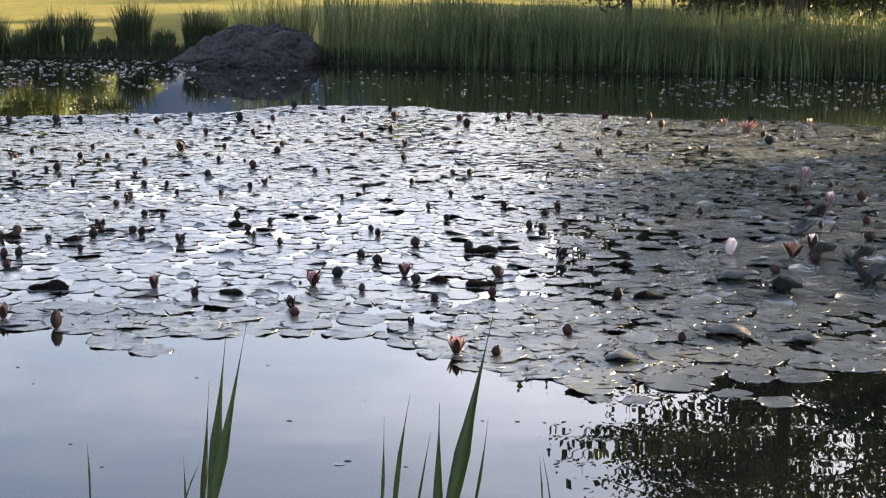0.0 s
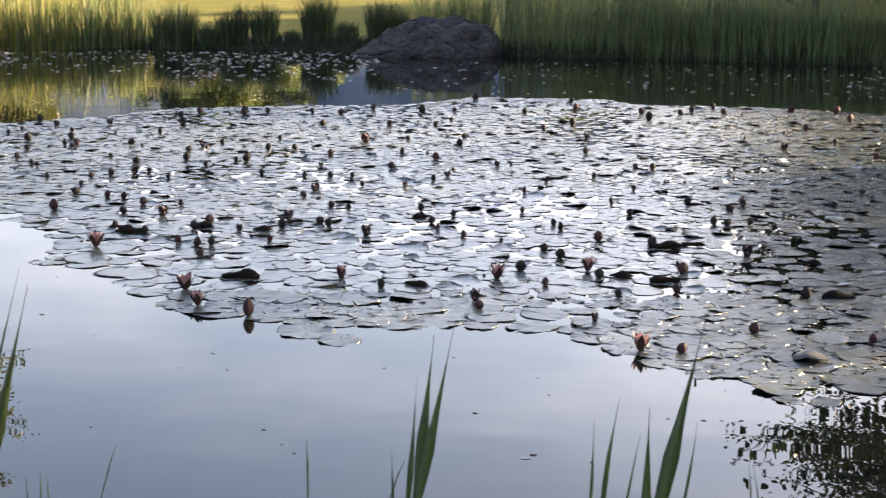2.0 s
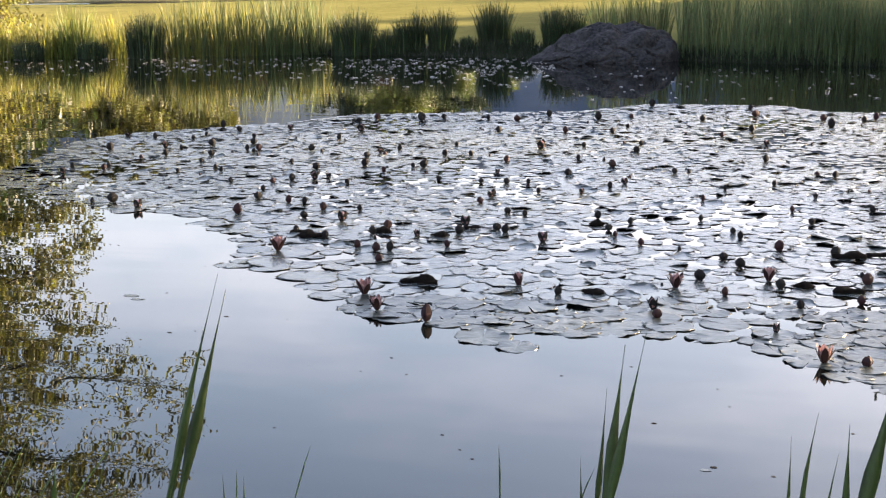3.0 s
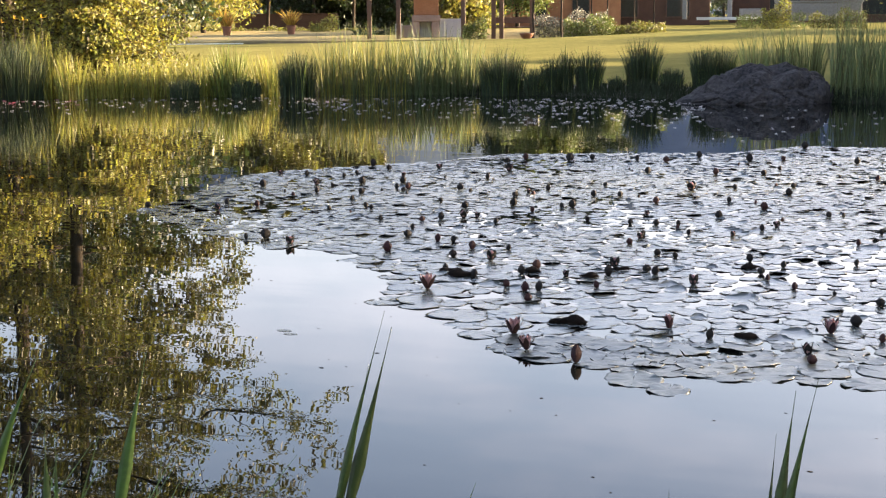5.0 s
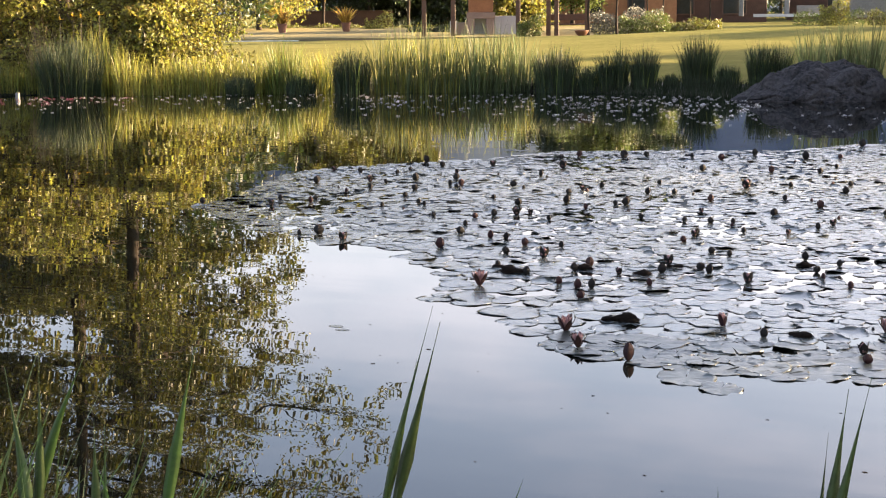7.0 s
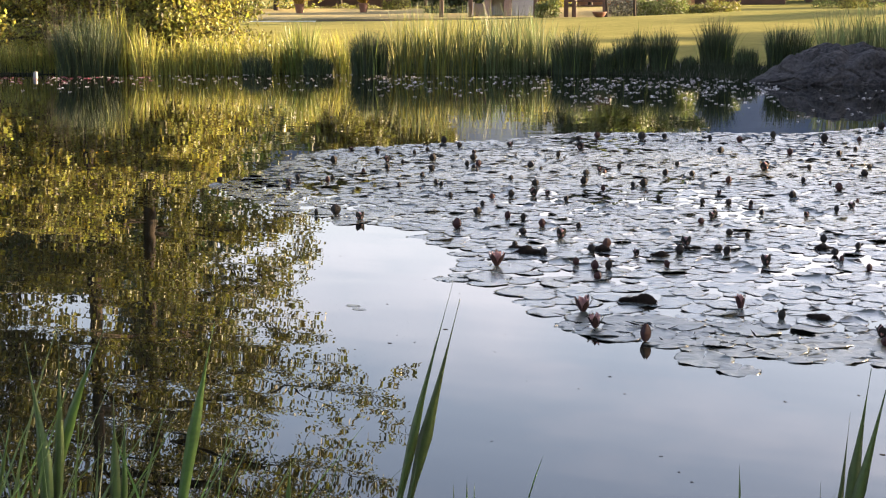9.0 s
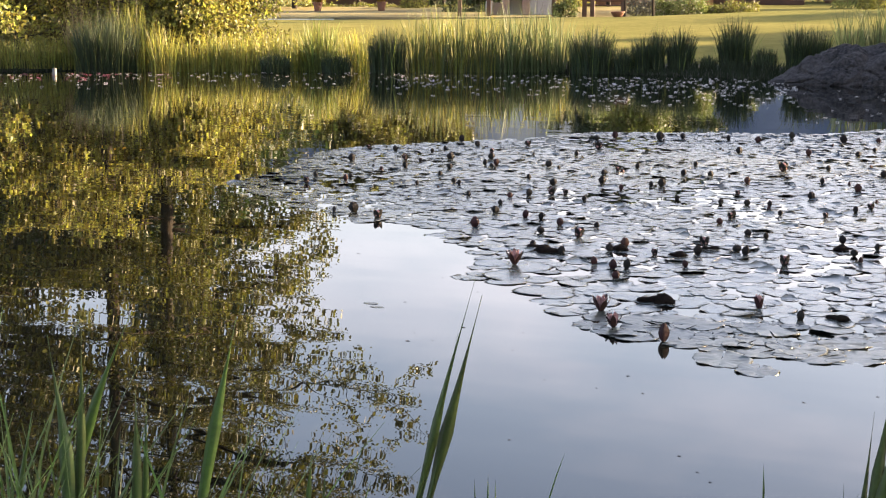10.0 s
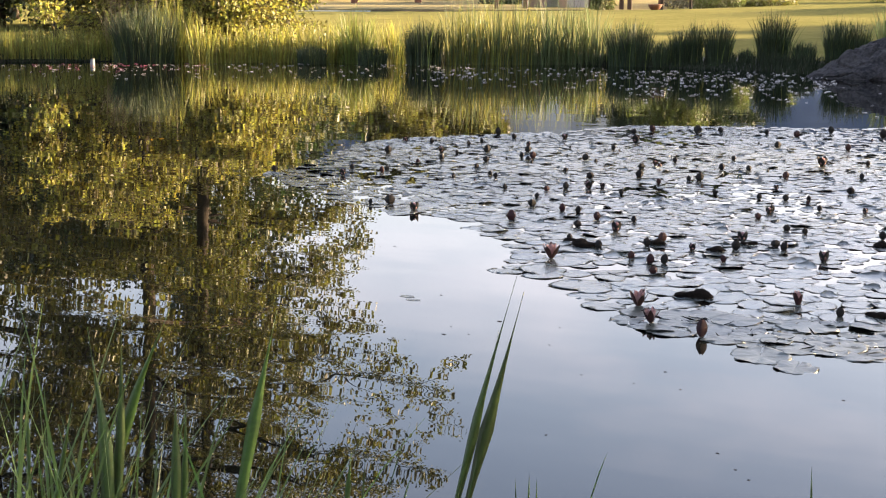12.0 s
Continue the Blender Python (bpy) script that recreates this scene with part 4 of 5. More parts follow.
hedge(27.2, 80.0, 7.0, 1.2, 0.5, 2600, LEAF_OLIVE, 51, "low clipped hedge of yellow-green leaves")
hedge(24.2, 79.0, 7.0, 1.2, 0.4, 2600, LEAF_OLIVE, 52, "low clipped hedge of yellow-green leaves")
hedge(24.9, 78.0, 1.4, 1.2, 1.1, 1100, LEAF_GOLD, 53, "rounded yellow-green garden shrub")
hedge(13.3, 70.0, 3.0, 1.4, 0.62, 1700, LEAF_OLIVE, 54, "low feathery yellow-green border plants")
hedge(15.6, 71.0, 3.4, 1.4, 1.25, 2400, LEAF_GREY, 60, "grey-green leafy border shrubs")
hedge(8.0, 88.0, 1.6, 1.4, 1.7, 1400, LEAF_GOLD, 61, "orange-tinged garden shrub beyond the lawn")
hedge(14.9, 69.0, 2.2, 1.4, 1.0, 1500, LEAF, 55, "grey-green border shrub beside the lawn")
hedge(19.2, 66.5, 1.0, 1.0, 0.95, 900, LEAF, 56, "grey-green palm-like shrub by the terrace")
hedge(22.6, 72.5, 3.0, 0.8, 0.55, 1500, LEAF_DARK, 57, "dark clipped hedge behind the terrace")
hedge(5.8, 84.0, 3.0, 1.6, 1.2, 1700, LEAF_OLIVE, 58, "orange-tinged garden shrubs beyond the lawn")
hedge(9.3, 112.0, 6.0, 1.6, 2.6, 2600, LEAF_DARK, 62, "dark clipped hedge behind the veranda")
hedge(8.2, 92.0, 4.0, 1.6, 1.0, 1700, LEAF, 59, "green garden shrubs beyond the lawn")

# trees round the garden
for i, (az, dist, h, r) in enumerate([(27.0, 84.0, 9.0, 3.6), (25.3, 90.0, 8.6, 3.4), (23.8, 88.0, 8.2, 2.8)]):
    tree("garden_tree", on_ground(az, dist), h, r, 0.1, 16000, 0.24, LEAF_OLIVE, 148 + i, "slim garden tree with olive-yellow evening leaves", "tree", 22, 0.34, 0.4, 0.3, group="garden trees", twigs=5)
for i, (az, dist, h, r, mat) in enumerate([(29.4, 77, 4.8, 2.4, LEAF_GOLD), (19.9, 75, 3.6, 1.5, LEAF_GOLD), (9.9, 122, 6, 2.6, LEAF_DARK), (30.2, 82, 6.5, 3.2, LEAF_GOLD), (33.0, 88, 8, 3.6, LEAF), (28.0, 98, 7, 3.5, LEAF_DARK), 
                                            (17.6, 96, 5.0, 2.4, LEAF), (37.0, 60, 8, 3.4, LEAF_GOLD), (41.0, 52, 8, 3.6, LEAF), (44.5, 44, 9, 4, LEAF_DARK),
                                            (3.0, 95, 7, 3.6, LEAF), (-2.5, 90, 8, 4, LEAF_DARK), (-7, 80, 9, 4.4, LEAF_DARK), (-14, 72, 9, 4.4, LEAF), (-20, 66, 10, 4.6, LEAF_DARK)]):
    tree("garden_tree", on_ground(az, dist), h, r, 0.16, 12000, 0.21, mat, 60 + i, "leafy garden tree in evening light", "tree", 18, 0.22, 0.5, 0.42, group="garden trees", twigs=4)


def build_far_woods():
    """Distant wooded skyline all round, as a ring of many leaf clumps."""
    rng = np.random.default_rng(99)
    n = 80000
    a = rng.uniform(-180, 180, n)
    d = rng.uniform(150, 210, n)
    top = 6.5 + 3.5 * np.array([noise.noise(Vector((math.cos(radians(x)) * 9, math.sin(radians(x)) * 9, 3))) for x in a])
    z = 1.0 + rng.uniform(0, 1, n) ** 0.8 * top
    c = np.stack([-np.sin(np.radians(a)) * d, np.cos(np.radians(a)) * d, z], 1)
    ob = part("far_woods", leaf_mesh("far_woods", c, 1.0, LEAF_DARK, rng), LEAF_DARK)
    tagged(ob, "distant dark green woods round the garden", "woods", kind="stuff")


build_far_woods()

# ---------------------------------------------------------------- water lilies
PATCH = [(-5.9, 9.5), (-5.3, 8.95), (-4.75, 8.6), (-4.15, 8.3), (-3.6, 8.15), (-3.45, 7.8), (-3.0, 7.4), (-2.85, 6.75), (-2.5, 6.7), (-2.3, 6.3), (-2.1, 6.1),
         (-1.85, 5.8), (-1.6, 5.85), (-1.45, 5.7), (-1.0, 5.75), (-0.5, 5.78), (-0.3, 5.65), (0, 5.4), (0.2, 5.2), (0.45, 5.0), (0.7, 5.1), (0.95, 5.2),
         (1.33, 5.35), (1.6, 5.35), (3, 5.2), (5, 6.5), (6, 10), (5.6, 13.5), (4, 14.7), (3.2, 15.2), (2.1, 15.25), (0.95, 15.75), (-0.2, 15.75),
         (-0.6, 16.4), (-2, 16.4), (-2.5, 15.5), (-3.6, 15.1), (-4.8, 14.6), (-5.2, 13.7), (-5.7, 13.1), (-6.2, 12.4), (-6.4, 11.9), (-6.0, 10.3)]


def inside(x, y, poly):
    hit = False
    for (x0, y0), (x1, y1) in zip(poly, poly[1:] + poly[:1]):
        if (y0 > y) != (y1 > y) and x < x0 + (y - y0) / (y1 - y0) * (x1 - x0):
            hit = not hit
    return hit


def pad_arrays(rng, r, seg=30, wave=0.006, curl=0.0, rough=0.005):
    """A round floating leaf with a slit to its middle, a wavy rim and a thin turned edge. Gives vertices and triangles."""
    slit = radians(rng.uniform(3, 12))
    f1, f2 = rng.uniform(0, 6.28, 2)
    ang = [slit / 2 + (2 * math.pi - slit) * k / seg for k in range(seg + 1)]
    v = [(0.0, 0.0, 0.001)]
    jag = [rng.normal(0, 0.045) for _ in ang]
    fold = [max(0.0, rng.normal(-0.6, 0.8)) for _ in ang]
    for ring, lift in ((0.55, 0.002), (0.90, 0.0), (1.0, 0.0), (0.985, -0.004)):
        for k, a in enumerate(ang):
            rr = r * ring * (1 + (jag[k] - 0.06 * fold[k] if ring > 0.95 else 0.0) + 0.07 * math.sin(2 * a + f1) + 0.035 * math.sin(5 * a + f2) + 0.02 * math.sin(9 * a + f1) + 0.012 * math.sin(13 * a + f2))
            z = lift + wave * ring ** 3 * (math.sin(3 * a + f1) + 0.7 * math.sin(5 * a + f2)) + curl * ring ** 2 * max(0.0, math.cos(a - f1)) ** 2 + (0.02 * fold[k] if ring > 0.95 else rng.normal(0, rough))
            v.append((rr * math.cos(a), rr * math.sin(a), z))
    n = seg + 1
    t = [(0, 1 + k, 2 + k) for k in range(seg)]
    for q in range(3):
        for k in range(seg):
            a, b = 1 + q * n + k, 1 + (q + 1) * n + k
            t += [(a, b, b + 1), (a, b + 1, a + 1)]
    return np.array(v), np.array(t)


# single leaves along the patch's edge: place and radius
EDGE_FRONT = [(-1.73, 5.83, 0.105), (-1.56, 5.89, 0.129), (-1.4, 5.87, 0.105), (-1.36, 5.75, 0.08), (-1.3, 5.57, 0.122), (-1.14, 5.46, 0.095), (-1.05, 5.86, 0.115), (-1.07, 5.75, 0.068), (-0.84, 5.8, 0.13),
              (-0.43, 5.79, 0.103), (-0.4, 6.01, 0.104), (-0.2, 5.88, 0.1), (-0.04, 5.66, 0.142), (-0.19, 5.63, 0.087), (0.09, 5.87, 0.113), (0.21, 6.17, 0.124), (0.15, 5.61, 0.108), (0.2, 5.34, 0.124),
              (0.35, 5.31, 0.103), (0.32, 5.2, 0.08), (0.41, 5.14, 0.07), (0.54, 5.46, 0.085), (0.34, 5.67, 0.12)]
EDGE_NEAR = [(0.27, 5.92, 0.102), (0.5, 4.89, 0.059), (0.61, 4.88, 0.059), (0.78, 5.11, 0.125), (0.95, 4.97, 0.078), (1.08, 4.89, 0.075), (0.6, 5.33, 0.093), (0.99, 5.35, 0.105), (1.05, 5.2, 0.082),
             (1.23, 5.22, 0.093), (1.23, 5.53, 0.12), (1.49, 5.63, 0.134), (0.94, 5.55, 0.119), (0.53, 5.75, 0.111), (0.68, 5.65, 0.098), (1.47, 5.39, 0.107), (-0.71, 6.05, 0.129), (-0.91, 6.04, 0.106),
             (-1.24, 6.16, 0.133), (-1.54, 6.14, 0.11), (-1.78, 6.13, 0.11), (-0.61, 6.24, 0.108)]
EDGE_SIDE = [(-4.86, 8.66, 0.113), (-4.16, 8.61, 0.145), (-4.22, 8.25, 0.159), (-3.86, 8.54, 0.143), (-3.49, 7.9, 0.115), (-3.15, 7.72, 0.135), (-3.07, 7.45, 0.092), (-2.9, 7.17, 0.103), (-2.69, 6.85, 0.134),
             (-2.39, 6.58, 0.148), (-2.27, 6.35, 0.097), (-2.14, 6.19, 0.113), (-1.96, 6.13, 0.099), (-1.82, 5.87, 0.101), (-2.67, 7.12, 0.131), (-2.79, 7.51, 0.138), (-3.58, 8.27, 0.12), (-2.18, 6.46, 0.105),
             (-2.95, 7.84, 0.128), (-3.21, 8.16, 0.117)]


def scatter_pads():
    """Places in the patch, by throwing with a least distance between middles."""
    rng = np.random.default_rng(5)
    cell, grid, out = 0.2, {}, []
    xs, ys = [p[0] for p in PATCH], [p[1] for p in PATCH]

    def put(x, y, r, gap):
        key = (int(x // cell), int(y // cell))
        for i in range(-2, 3):
            for j in range(-2, 3):
                for (u, w, rr) in grid.get((key[0] + i, key[1] + j), ()):
                    if (x - u) ** 2 + (y - w) ** 2 < gap ** 2:
                        return False
        grid.setdefault(key, []).append((x, y, r))
        out.append((x, y, r))
        return True

    for x, y, r in EDGE_FRONT + EDGE_NEAR + EDGE_SIDE:
        put(x, y, r, 0.05)
    for k in range(210000):
        x, y = rng.uniform(min(xs), max(xs)), rng.uniform(min(ys), max(ys))
        if not inside(x, y, PATCH):
            continue
        open_water = noise.noise(Vector((x * 0.9 + 5, y * 0.55, 0.0)))
        far = min(1.0, max(0.0, (y - 6.5) / 3.0))
        crowd = min(1.0, max(0.0, (x + 0.2) / 0.9)) * (1 - far)
        gap = rng.uniform(0.092, 0.146) * (1 - 0.36 * far) * (1 - 0.22 * crowd) + 0.085 * max(0.0, open_water)
        put(x, y, rng.choice((rng.uniform(0.045, 0.08), rng.uniform(0.07, 0.105), rng.uniform(0.07, 0.11))) * (1 - 0.25 * far), gap)
    return out


PADS = scatter_pads()
PADS.sort(key=lambda p: p[0] ** 2 + p[1] ** 2)
_rng = np.random.default_rng(17)
_kinds = []
for k in range(20):
    v, t = pad_arrays(_rng, 1.0, wave=0.013, curl=(0.06 if k in (3, 11, 16) else 0.0), rough=0.008)
    v[:, 2] *= 1.0
    _kinds.append(mesh_of("lily_pad", v, t, PAD))
for i, (x, y, r) in enumerate(PADS[:300]):
    ob = new("lily_pad", _kinds[i % 20])
    ob.location = (x, y, 0.0010 + 0.0008 * (i % 4))
    ob.rotation_euler = (_rng.normal(0, 0.010), _rng.normal(0, 0.010), _rng.uniform(0, 6.28))
    ob.scale = (r, r * _rng.uniform(0.88, 1.05), 0.16)
    tagged(ob, "round grey-green water-lily leaf floating on the pond", "lily pad", "floating water-lily leaves")


def build_far_pads():
    vs, fs, n = [], [], 0
    rng = np.random.default_rng(23)
    base = [pad_arrays(rng, 1.0, seg=14, wave=0.005, curl=(0.10 if k == 1 else 0.0), rough=0.0025) for k in range(8)]
    for i, (x, y, r) in enumerate(PADS[300:]):
        v, t = base[i % 8]
        e = Matrix.LocRotScale((x, y, 0.0010 + 0.0008 * (i % 4)), Euler((rng.normal(0, 0.012), rng.normal(0, 0.012), rng.uniform(0, 6.28))), (r, r * rng.uniform(0.85, 1.05), 0.16))
        m = np.array(e)
        vs.append(v @ m[:3, :3].T + m[:3, 3])
        fs.append(t + n)
        n += len(v)
    ob = part("lily_pads", mesh_of("lily_pads", np.concatenate(vs), np.concatenate(fs), PAD_FAR), PAD_FAR)
    tagged(ob, "mass of floating grey-green water-lily leaves", "lily pads", kind="stuff")


build_far_pads()


def raised_leaf(x, y, size, turn, tilt, mat, seed, label, rough=0.4, base=0.02, dome=False):
    """A lily leaf that stands out of the water, folded along its middle."""
    bm = bmesh.new()
    rng = random.Random(seed)
    n, m = 12, 8
    grid = []
    f = rng.uniform(0, 6)
    for i in range(n + 1):
        u = i / n * 2 - 1
        row = []
        for j in range(m + 1):
            w = j / m * 2 - 1
            px = u * size
            py = w * size * math.sqrt(max(0.0, 1 - u * u)) * 0.9 * (1 + (rng.uniform(-0.18, 0.1) if j in (0, m) else 0))
            pz = (0.95 if py > 0 else 0.3) * abs(py) + 0.3 * size * u * u + rough * size * (0.16 * math.sin(5 * u + f) + 0.13 * math.sin(6 * w + f * 2 + 3 * u) + 0.07 * math.sin(11 * u + 9 * w) + rng.uniform(-0.05, 0.05))
            if dome:
                pz = 0.42 * size * (1 - u * u) * (1 - 0.8 * w * w) + 0.4 * (pz - 0.5 * abs(py))
            row.append(bm.verts.new((px, py, pz)))
        grid.append(row)
    for i in range(n):
        for j in range(m):
            bm.faces.new((grid[i][j], grid[i + 1][j], grid[i + 1][j + 1], grid[i][j + 1]))
    bmesh.ops.remove_doubles(bm, verts=bm.verts[:], dist=0.0004)
    bmesh.ops.solidify(bm, geom=bm.faces[:], thickness=0.003)
    for fc in bm.faces:
        fc.smooth = True
    ob = part("raised_lily_leaf", bm, mat)
    ob.matrix_world = pose(x, y, base + size * math.sin(radians(abs(tilt))) * 0.7, 0, tilt, turn)
    tagged(ob, label, "lily leaf", "raised water-lily leaves")


for i, (x, y, s, turn, tilt) in enumerate([(1.29, 6.94, 0.10, 20, 12), (1.87, 8.29, 0.09, 100, 14), (2.13, 9.03, 0.09, 60, 9), (1.83, 7.56, 0.075, 10, 40), (1.98, 7.42, 0.085, 35, 34), (1.06, 5.83, 0.10, 0, 4), (1.92, 6.89, 0.085, 70, 34),
                                           (1.47, 6.67, 0.075, -20, 24), (0.61, 5.41, 0.065, 10, 8), (1.36, 5.76, 0.055, 30, 6)]):
    raised_leaf(x, y, s, turn + 150, tilt * 0.6, PAD_CURL, i, "blue-green lily leaf pushed up out of the water", 0.75, 0.005, i in (0, 5, 8, 9))


def rolled_leaf(x, y, length, turn, seed):
    """A withered leaf lying on the pads, its sides rolled up into a low ragged tube."""
    rng = random.Random(seed)
    bm = bmesh.new()
    n, m = 16, 9
    f, g = rng.uniform(0, 6), rng.uniform(0, 6)
    rows = []
    for i in range(n + 1):
        u = i / n
        r = length * 0.15 * (math.sin(math.pi * (0.06 + 0.88 * u)) ** 0.6) * (1 + 0.3 * math.sin(7 * u + f) + rng.uniform(-0.1, 0.1))
        row = []
        for j in range(m + 1):
            a = radians(-30 + 240 * j / m)
            wob = 1 + 0.12 * math.sin(3 * a + 5 * u + g)
            row.append(bm.verts.new(((u - 0.5) * length, r * 1.5 * math.cos(a) * wob + 0.05 * length * math.sin(5 * u + g), 0.35 * r + r * 0.85 * math.sin(a) * wob)))
        rows.append(row)
    for a, b in zip(rows, rows[1:]):
        for j in range(m):
            bm.faces.new((a[j], b[j], b[j + 1], a[j + 1])).smooth = True
    bmesh.ops.solidify(bm, geom=bm.faces[:], thickness=0.003)
    ob = part("withered_lily_leaf", bm, PAD_DEAD)
    ob.matrix_world = pose(x, y, 0.006, 0, 0, turn)
    tagged(ob, "dark withered lily leaf rolled up on the pads", "lily leaf", "raised water-lily leaves")


for i, (x, y, length, turn) in enumerate([(-1.83, 6.53, 0.175, 6), (-1.01, 6.48, 0.11, -12), (-0.11, 6.82, 0.11, 5), (0.09, 6.74, 0.14, -4), (0.09, 7.6, 0.17, 3), (0.23, 7.66, 0.12, -6), (-1.28, 8.33, 0.11, 20),
                                          (-1.95, 8.05, 0.10, -14), (-2.06, 7.77, 0.11, 8), (-2.73, 7.6, 0.16, 4), (-2.42, 7.84, 0.12, -9), (-2.83, 7.69, 0.13, 2), (0.83, 6.51, 0.14, 7), (0.79, 7.27, 0.09, -5)]):
    rolled_leaf(x, y, length, turn, 40 + i)


def petal_bm(length, width, curve, cup=0.25):
    """One pointed, cupped petal growing from the origin along z, curving outwards along x."""
    bm = bmesh.new()
    rows = []
    for i in range(7):
        u = i / 6
        w = width * math.sin(math.pi * min(0.98, 0.12 + 0.86 * u)) ** 0.8 * (1 if u < 0.95 else 0.35)
        x = curve * math.sin(u * math.pi) * 0.9 if curve < 0.015 else curve * u ** 1.15
        rows.append([bm.verts.new((x - cup * w * (1 - (k - 1) ** 2) * -0.5, (k - 1) * w / 2, length * u)) for k in range(3)])
    for a, b in zip(rows, rows[1:]):
        for k in range(2):
            f = bm.faces.new((a[k], a[k + 1], b[k + 1], b[k]))
            f.smooth = True
    return bm


for i, (az, top) in enumerate([(36.25, 1.42), (35.95, 1.40), (35.3, 1.44), (36.7, 1.36)]):
    flag_iris(az, 28.25, top, i)


def bud_core(h, r):
    """A closed pointed bud, slightly ribbed."""
    bm = bmesh.new()
    rings = []
    for i in range(1, 9):
        u = i / 9
        rr = r * math.sin(math.pi * u ** 0.85) ** 0.7
        rings.append([bm.verts.new((rr * (1 + 0.06 * math.cos(4 * a)) * math.cos(a), rr * (1 + 0.06 * math.cos(4 * a)) * math.sin(a), h * u)) for a in [2 * math.pi * k / 12 for k in range(12)]])
    lo, hi = bm.verts.new((0, 0, 0)), bm.verts.new((0, 0, h))
    for a, b in zip(rings, rings[1:]):
        for k in range(12):
            bm.faces.new((a[k], a[(k + 1) % 12], b[(k + 1) % 12], b[k]))
    for k in range(12):
        bm.faces.new((lo, rings[0][(k + 1) % 12], rings[0][k]))
        bm.faces.new((rings[-1][k], rings[-1][(k + 1) % 12], hi))
    for f in bm.faces:
        f.smooth = True
    return bm


def make_bud(sepal_mat, label, open_by, inner, stalk=0.006):
    """A lily bud on its stalk: closed petals held by four sepals."""
    ob = new("lily_bud")
    tagged(ob, label, "lily bud", "water-lily buds")
    part("stalk", tube_mesh("stalk", [(np.array((0, 0, -0.12)), np.array((0, 0, stalk)), 0.006, 0.008)], STEM), STEM, ob)
    core = part("inner_bud", bud_core(0.072, 0.021), inner, ob)
    core.location = (0, 0, stalk)
    for k in range(4):
        s = part("sepal", petal_bm(0.080, 0.042, open_by), sepal_mat, ob)
        s.matrix_basis = pose(0, 0, stalk - 0.004, 0, 0, 90 * k + 20) @ pose(0.008, 0, 0)
    return ob


BUD_KINDS = [make_bud(BUD_GREEN, "closed dark olive water-lily bud above the pads", 0.012, SEPAL), make_bud(SEPAL, "closed red-brown water-lily bud above the pads", 0.012, SEPAL),
             make_bud(BUD_GREEN, "half-opened dark water-lily bud with pinkish tip", 0.022, PETAL)]
# place and width, in metres and centimetres, from the near edge outwards
BUDS_EDGE = [(0.15, 5.46, 3.8), (0.87, 5.72, 3.1), (0.43, 5.81, 4.2), (-0.19, 5.91, 2.3), (-0.68, 6.07, 3.8), (-0.71, 6.22, 3.8), (-0.11, 6.38, 2.9), (0.69, 6.48, 4.2), (0.14, 6.52, 3.5),
             (-1.16, 6.42, 3.5), (-0.44, 6.58, 3), (-0.21, 6.78, 3.9), (-0.58, 6.89, 4.8), (0.17, 6.95, 4.5), (-0.42, 7.24, 4.4), (1.5, 7.12, 4.4), (-2.17, 7.01, 3.9), (0.49, 7.42, 4.5),
             (-0.51, 7.42, 3.7), (-2.2, 7.28, 3.8), (-2.27, 7.26, 3.8), (1.75, 7.42, 4.6), (0.02, 7.63, 4.9), (-1.94, 7.47, 3), (-2.39, 7.34, 3.5), (-0.25, 7.74, 5), (-0.96, 7.74, 2.7),
             (-1.48, 7.71, 4.2)]
BUDS_NEAR = [(-1.13, 7.94, 2.1), (-2.66, 7.58, 3.4), (-2.18, 7.74, 3.1), (-0.47, 8.04, 3.4), (-1.98, 7.86, 4.3), (-2.44, 7.76, 3.7), (-1.74, 7.95, 4), (-0.52, 8.19, 2.8), (-1.8, 8.03, 4.1),
             (-1.2, 8.16, 3.5), (-2.88, 7.74, 2.8), (-2.41, 7.94, 4.1), (0.43, 8.33, 3.8), (0.36, 8.34, 4.1), (-2.01, 8.14, 4.5), (2.19, 8.1, 5.1), (0.56, 8.38, 3.2), (-1.11, 8.4, 2.9),
             (-2.75, 8.14, 4.6), (-0.11, 8.6, 3.6), (-0.73, 8.59, 2.6), (-1.32, 8.56, 4), (-1.75, 8.55, 2.7), (2.02, 8.5, 3), (-3.01, 8.21, 4.3), (-1.87, 8.62, 3.7), (0.47, 8.84, 4.4),
             (2.31, 8.64, 4.1)]
BUDS_INNER = [(-3.45, 8.27, 5.1), (-2.77, 8.54, 3.1), (0.55, 9.02, 4.1), (-3, 8.53, 3.8), (-0.23, 9.04, 2.4), (1.41, 8.98, 3.4), (0.23, 9.09, 3.5), (1.09, 9.09, 3.8), (-2.13, 9, 3.5),
              (-3.2, 8.74, 3.5), (-4.14, 8.34, 4.6), (-3.31, 8.76, 3.9), (-0.79, 9.37, 2.5), (-2.12, 9.24, 3.6), (-3.56, 8.87, 4.7), (2.12, 9.32, 4), (-4.52, 8.47, 2.2), (-2.13, 9.37, 2.9),
              (-0.11, 9.61, 3.3), (-4.41, 8.54, 5.8), (-1.58, 9.51, 2.9), (-1.86, 9.5, 2.9), (1.32, 9.64, 3.3), (-0.69, 9.87, 2.6), (-1.44, 9.82, 3.4), (-3.67, 9.23, 3), (2.52, 9.61, 5.3),
              (-2.01, 9.91, 3.1)]
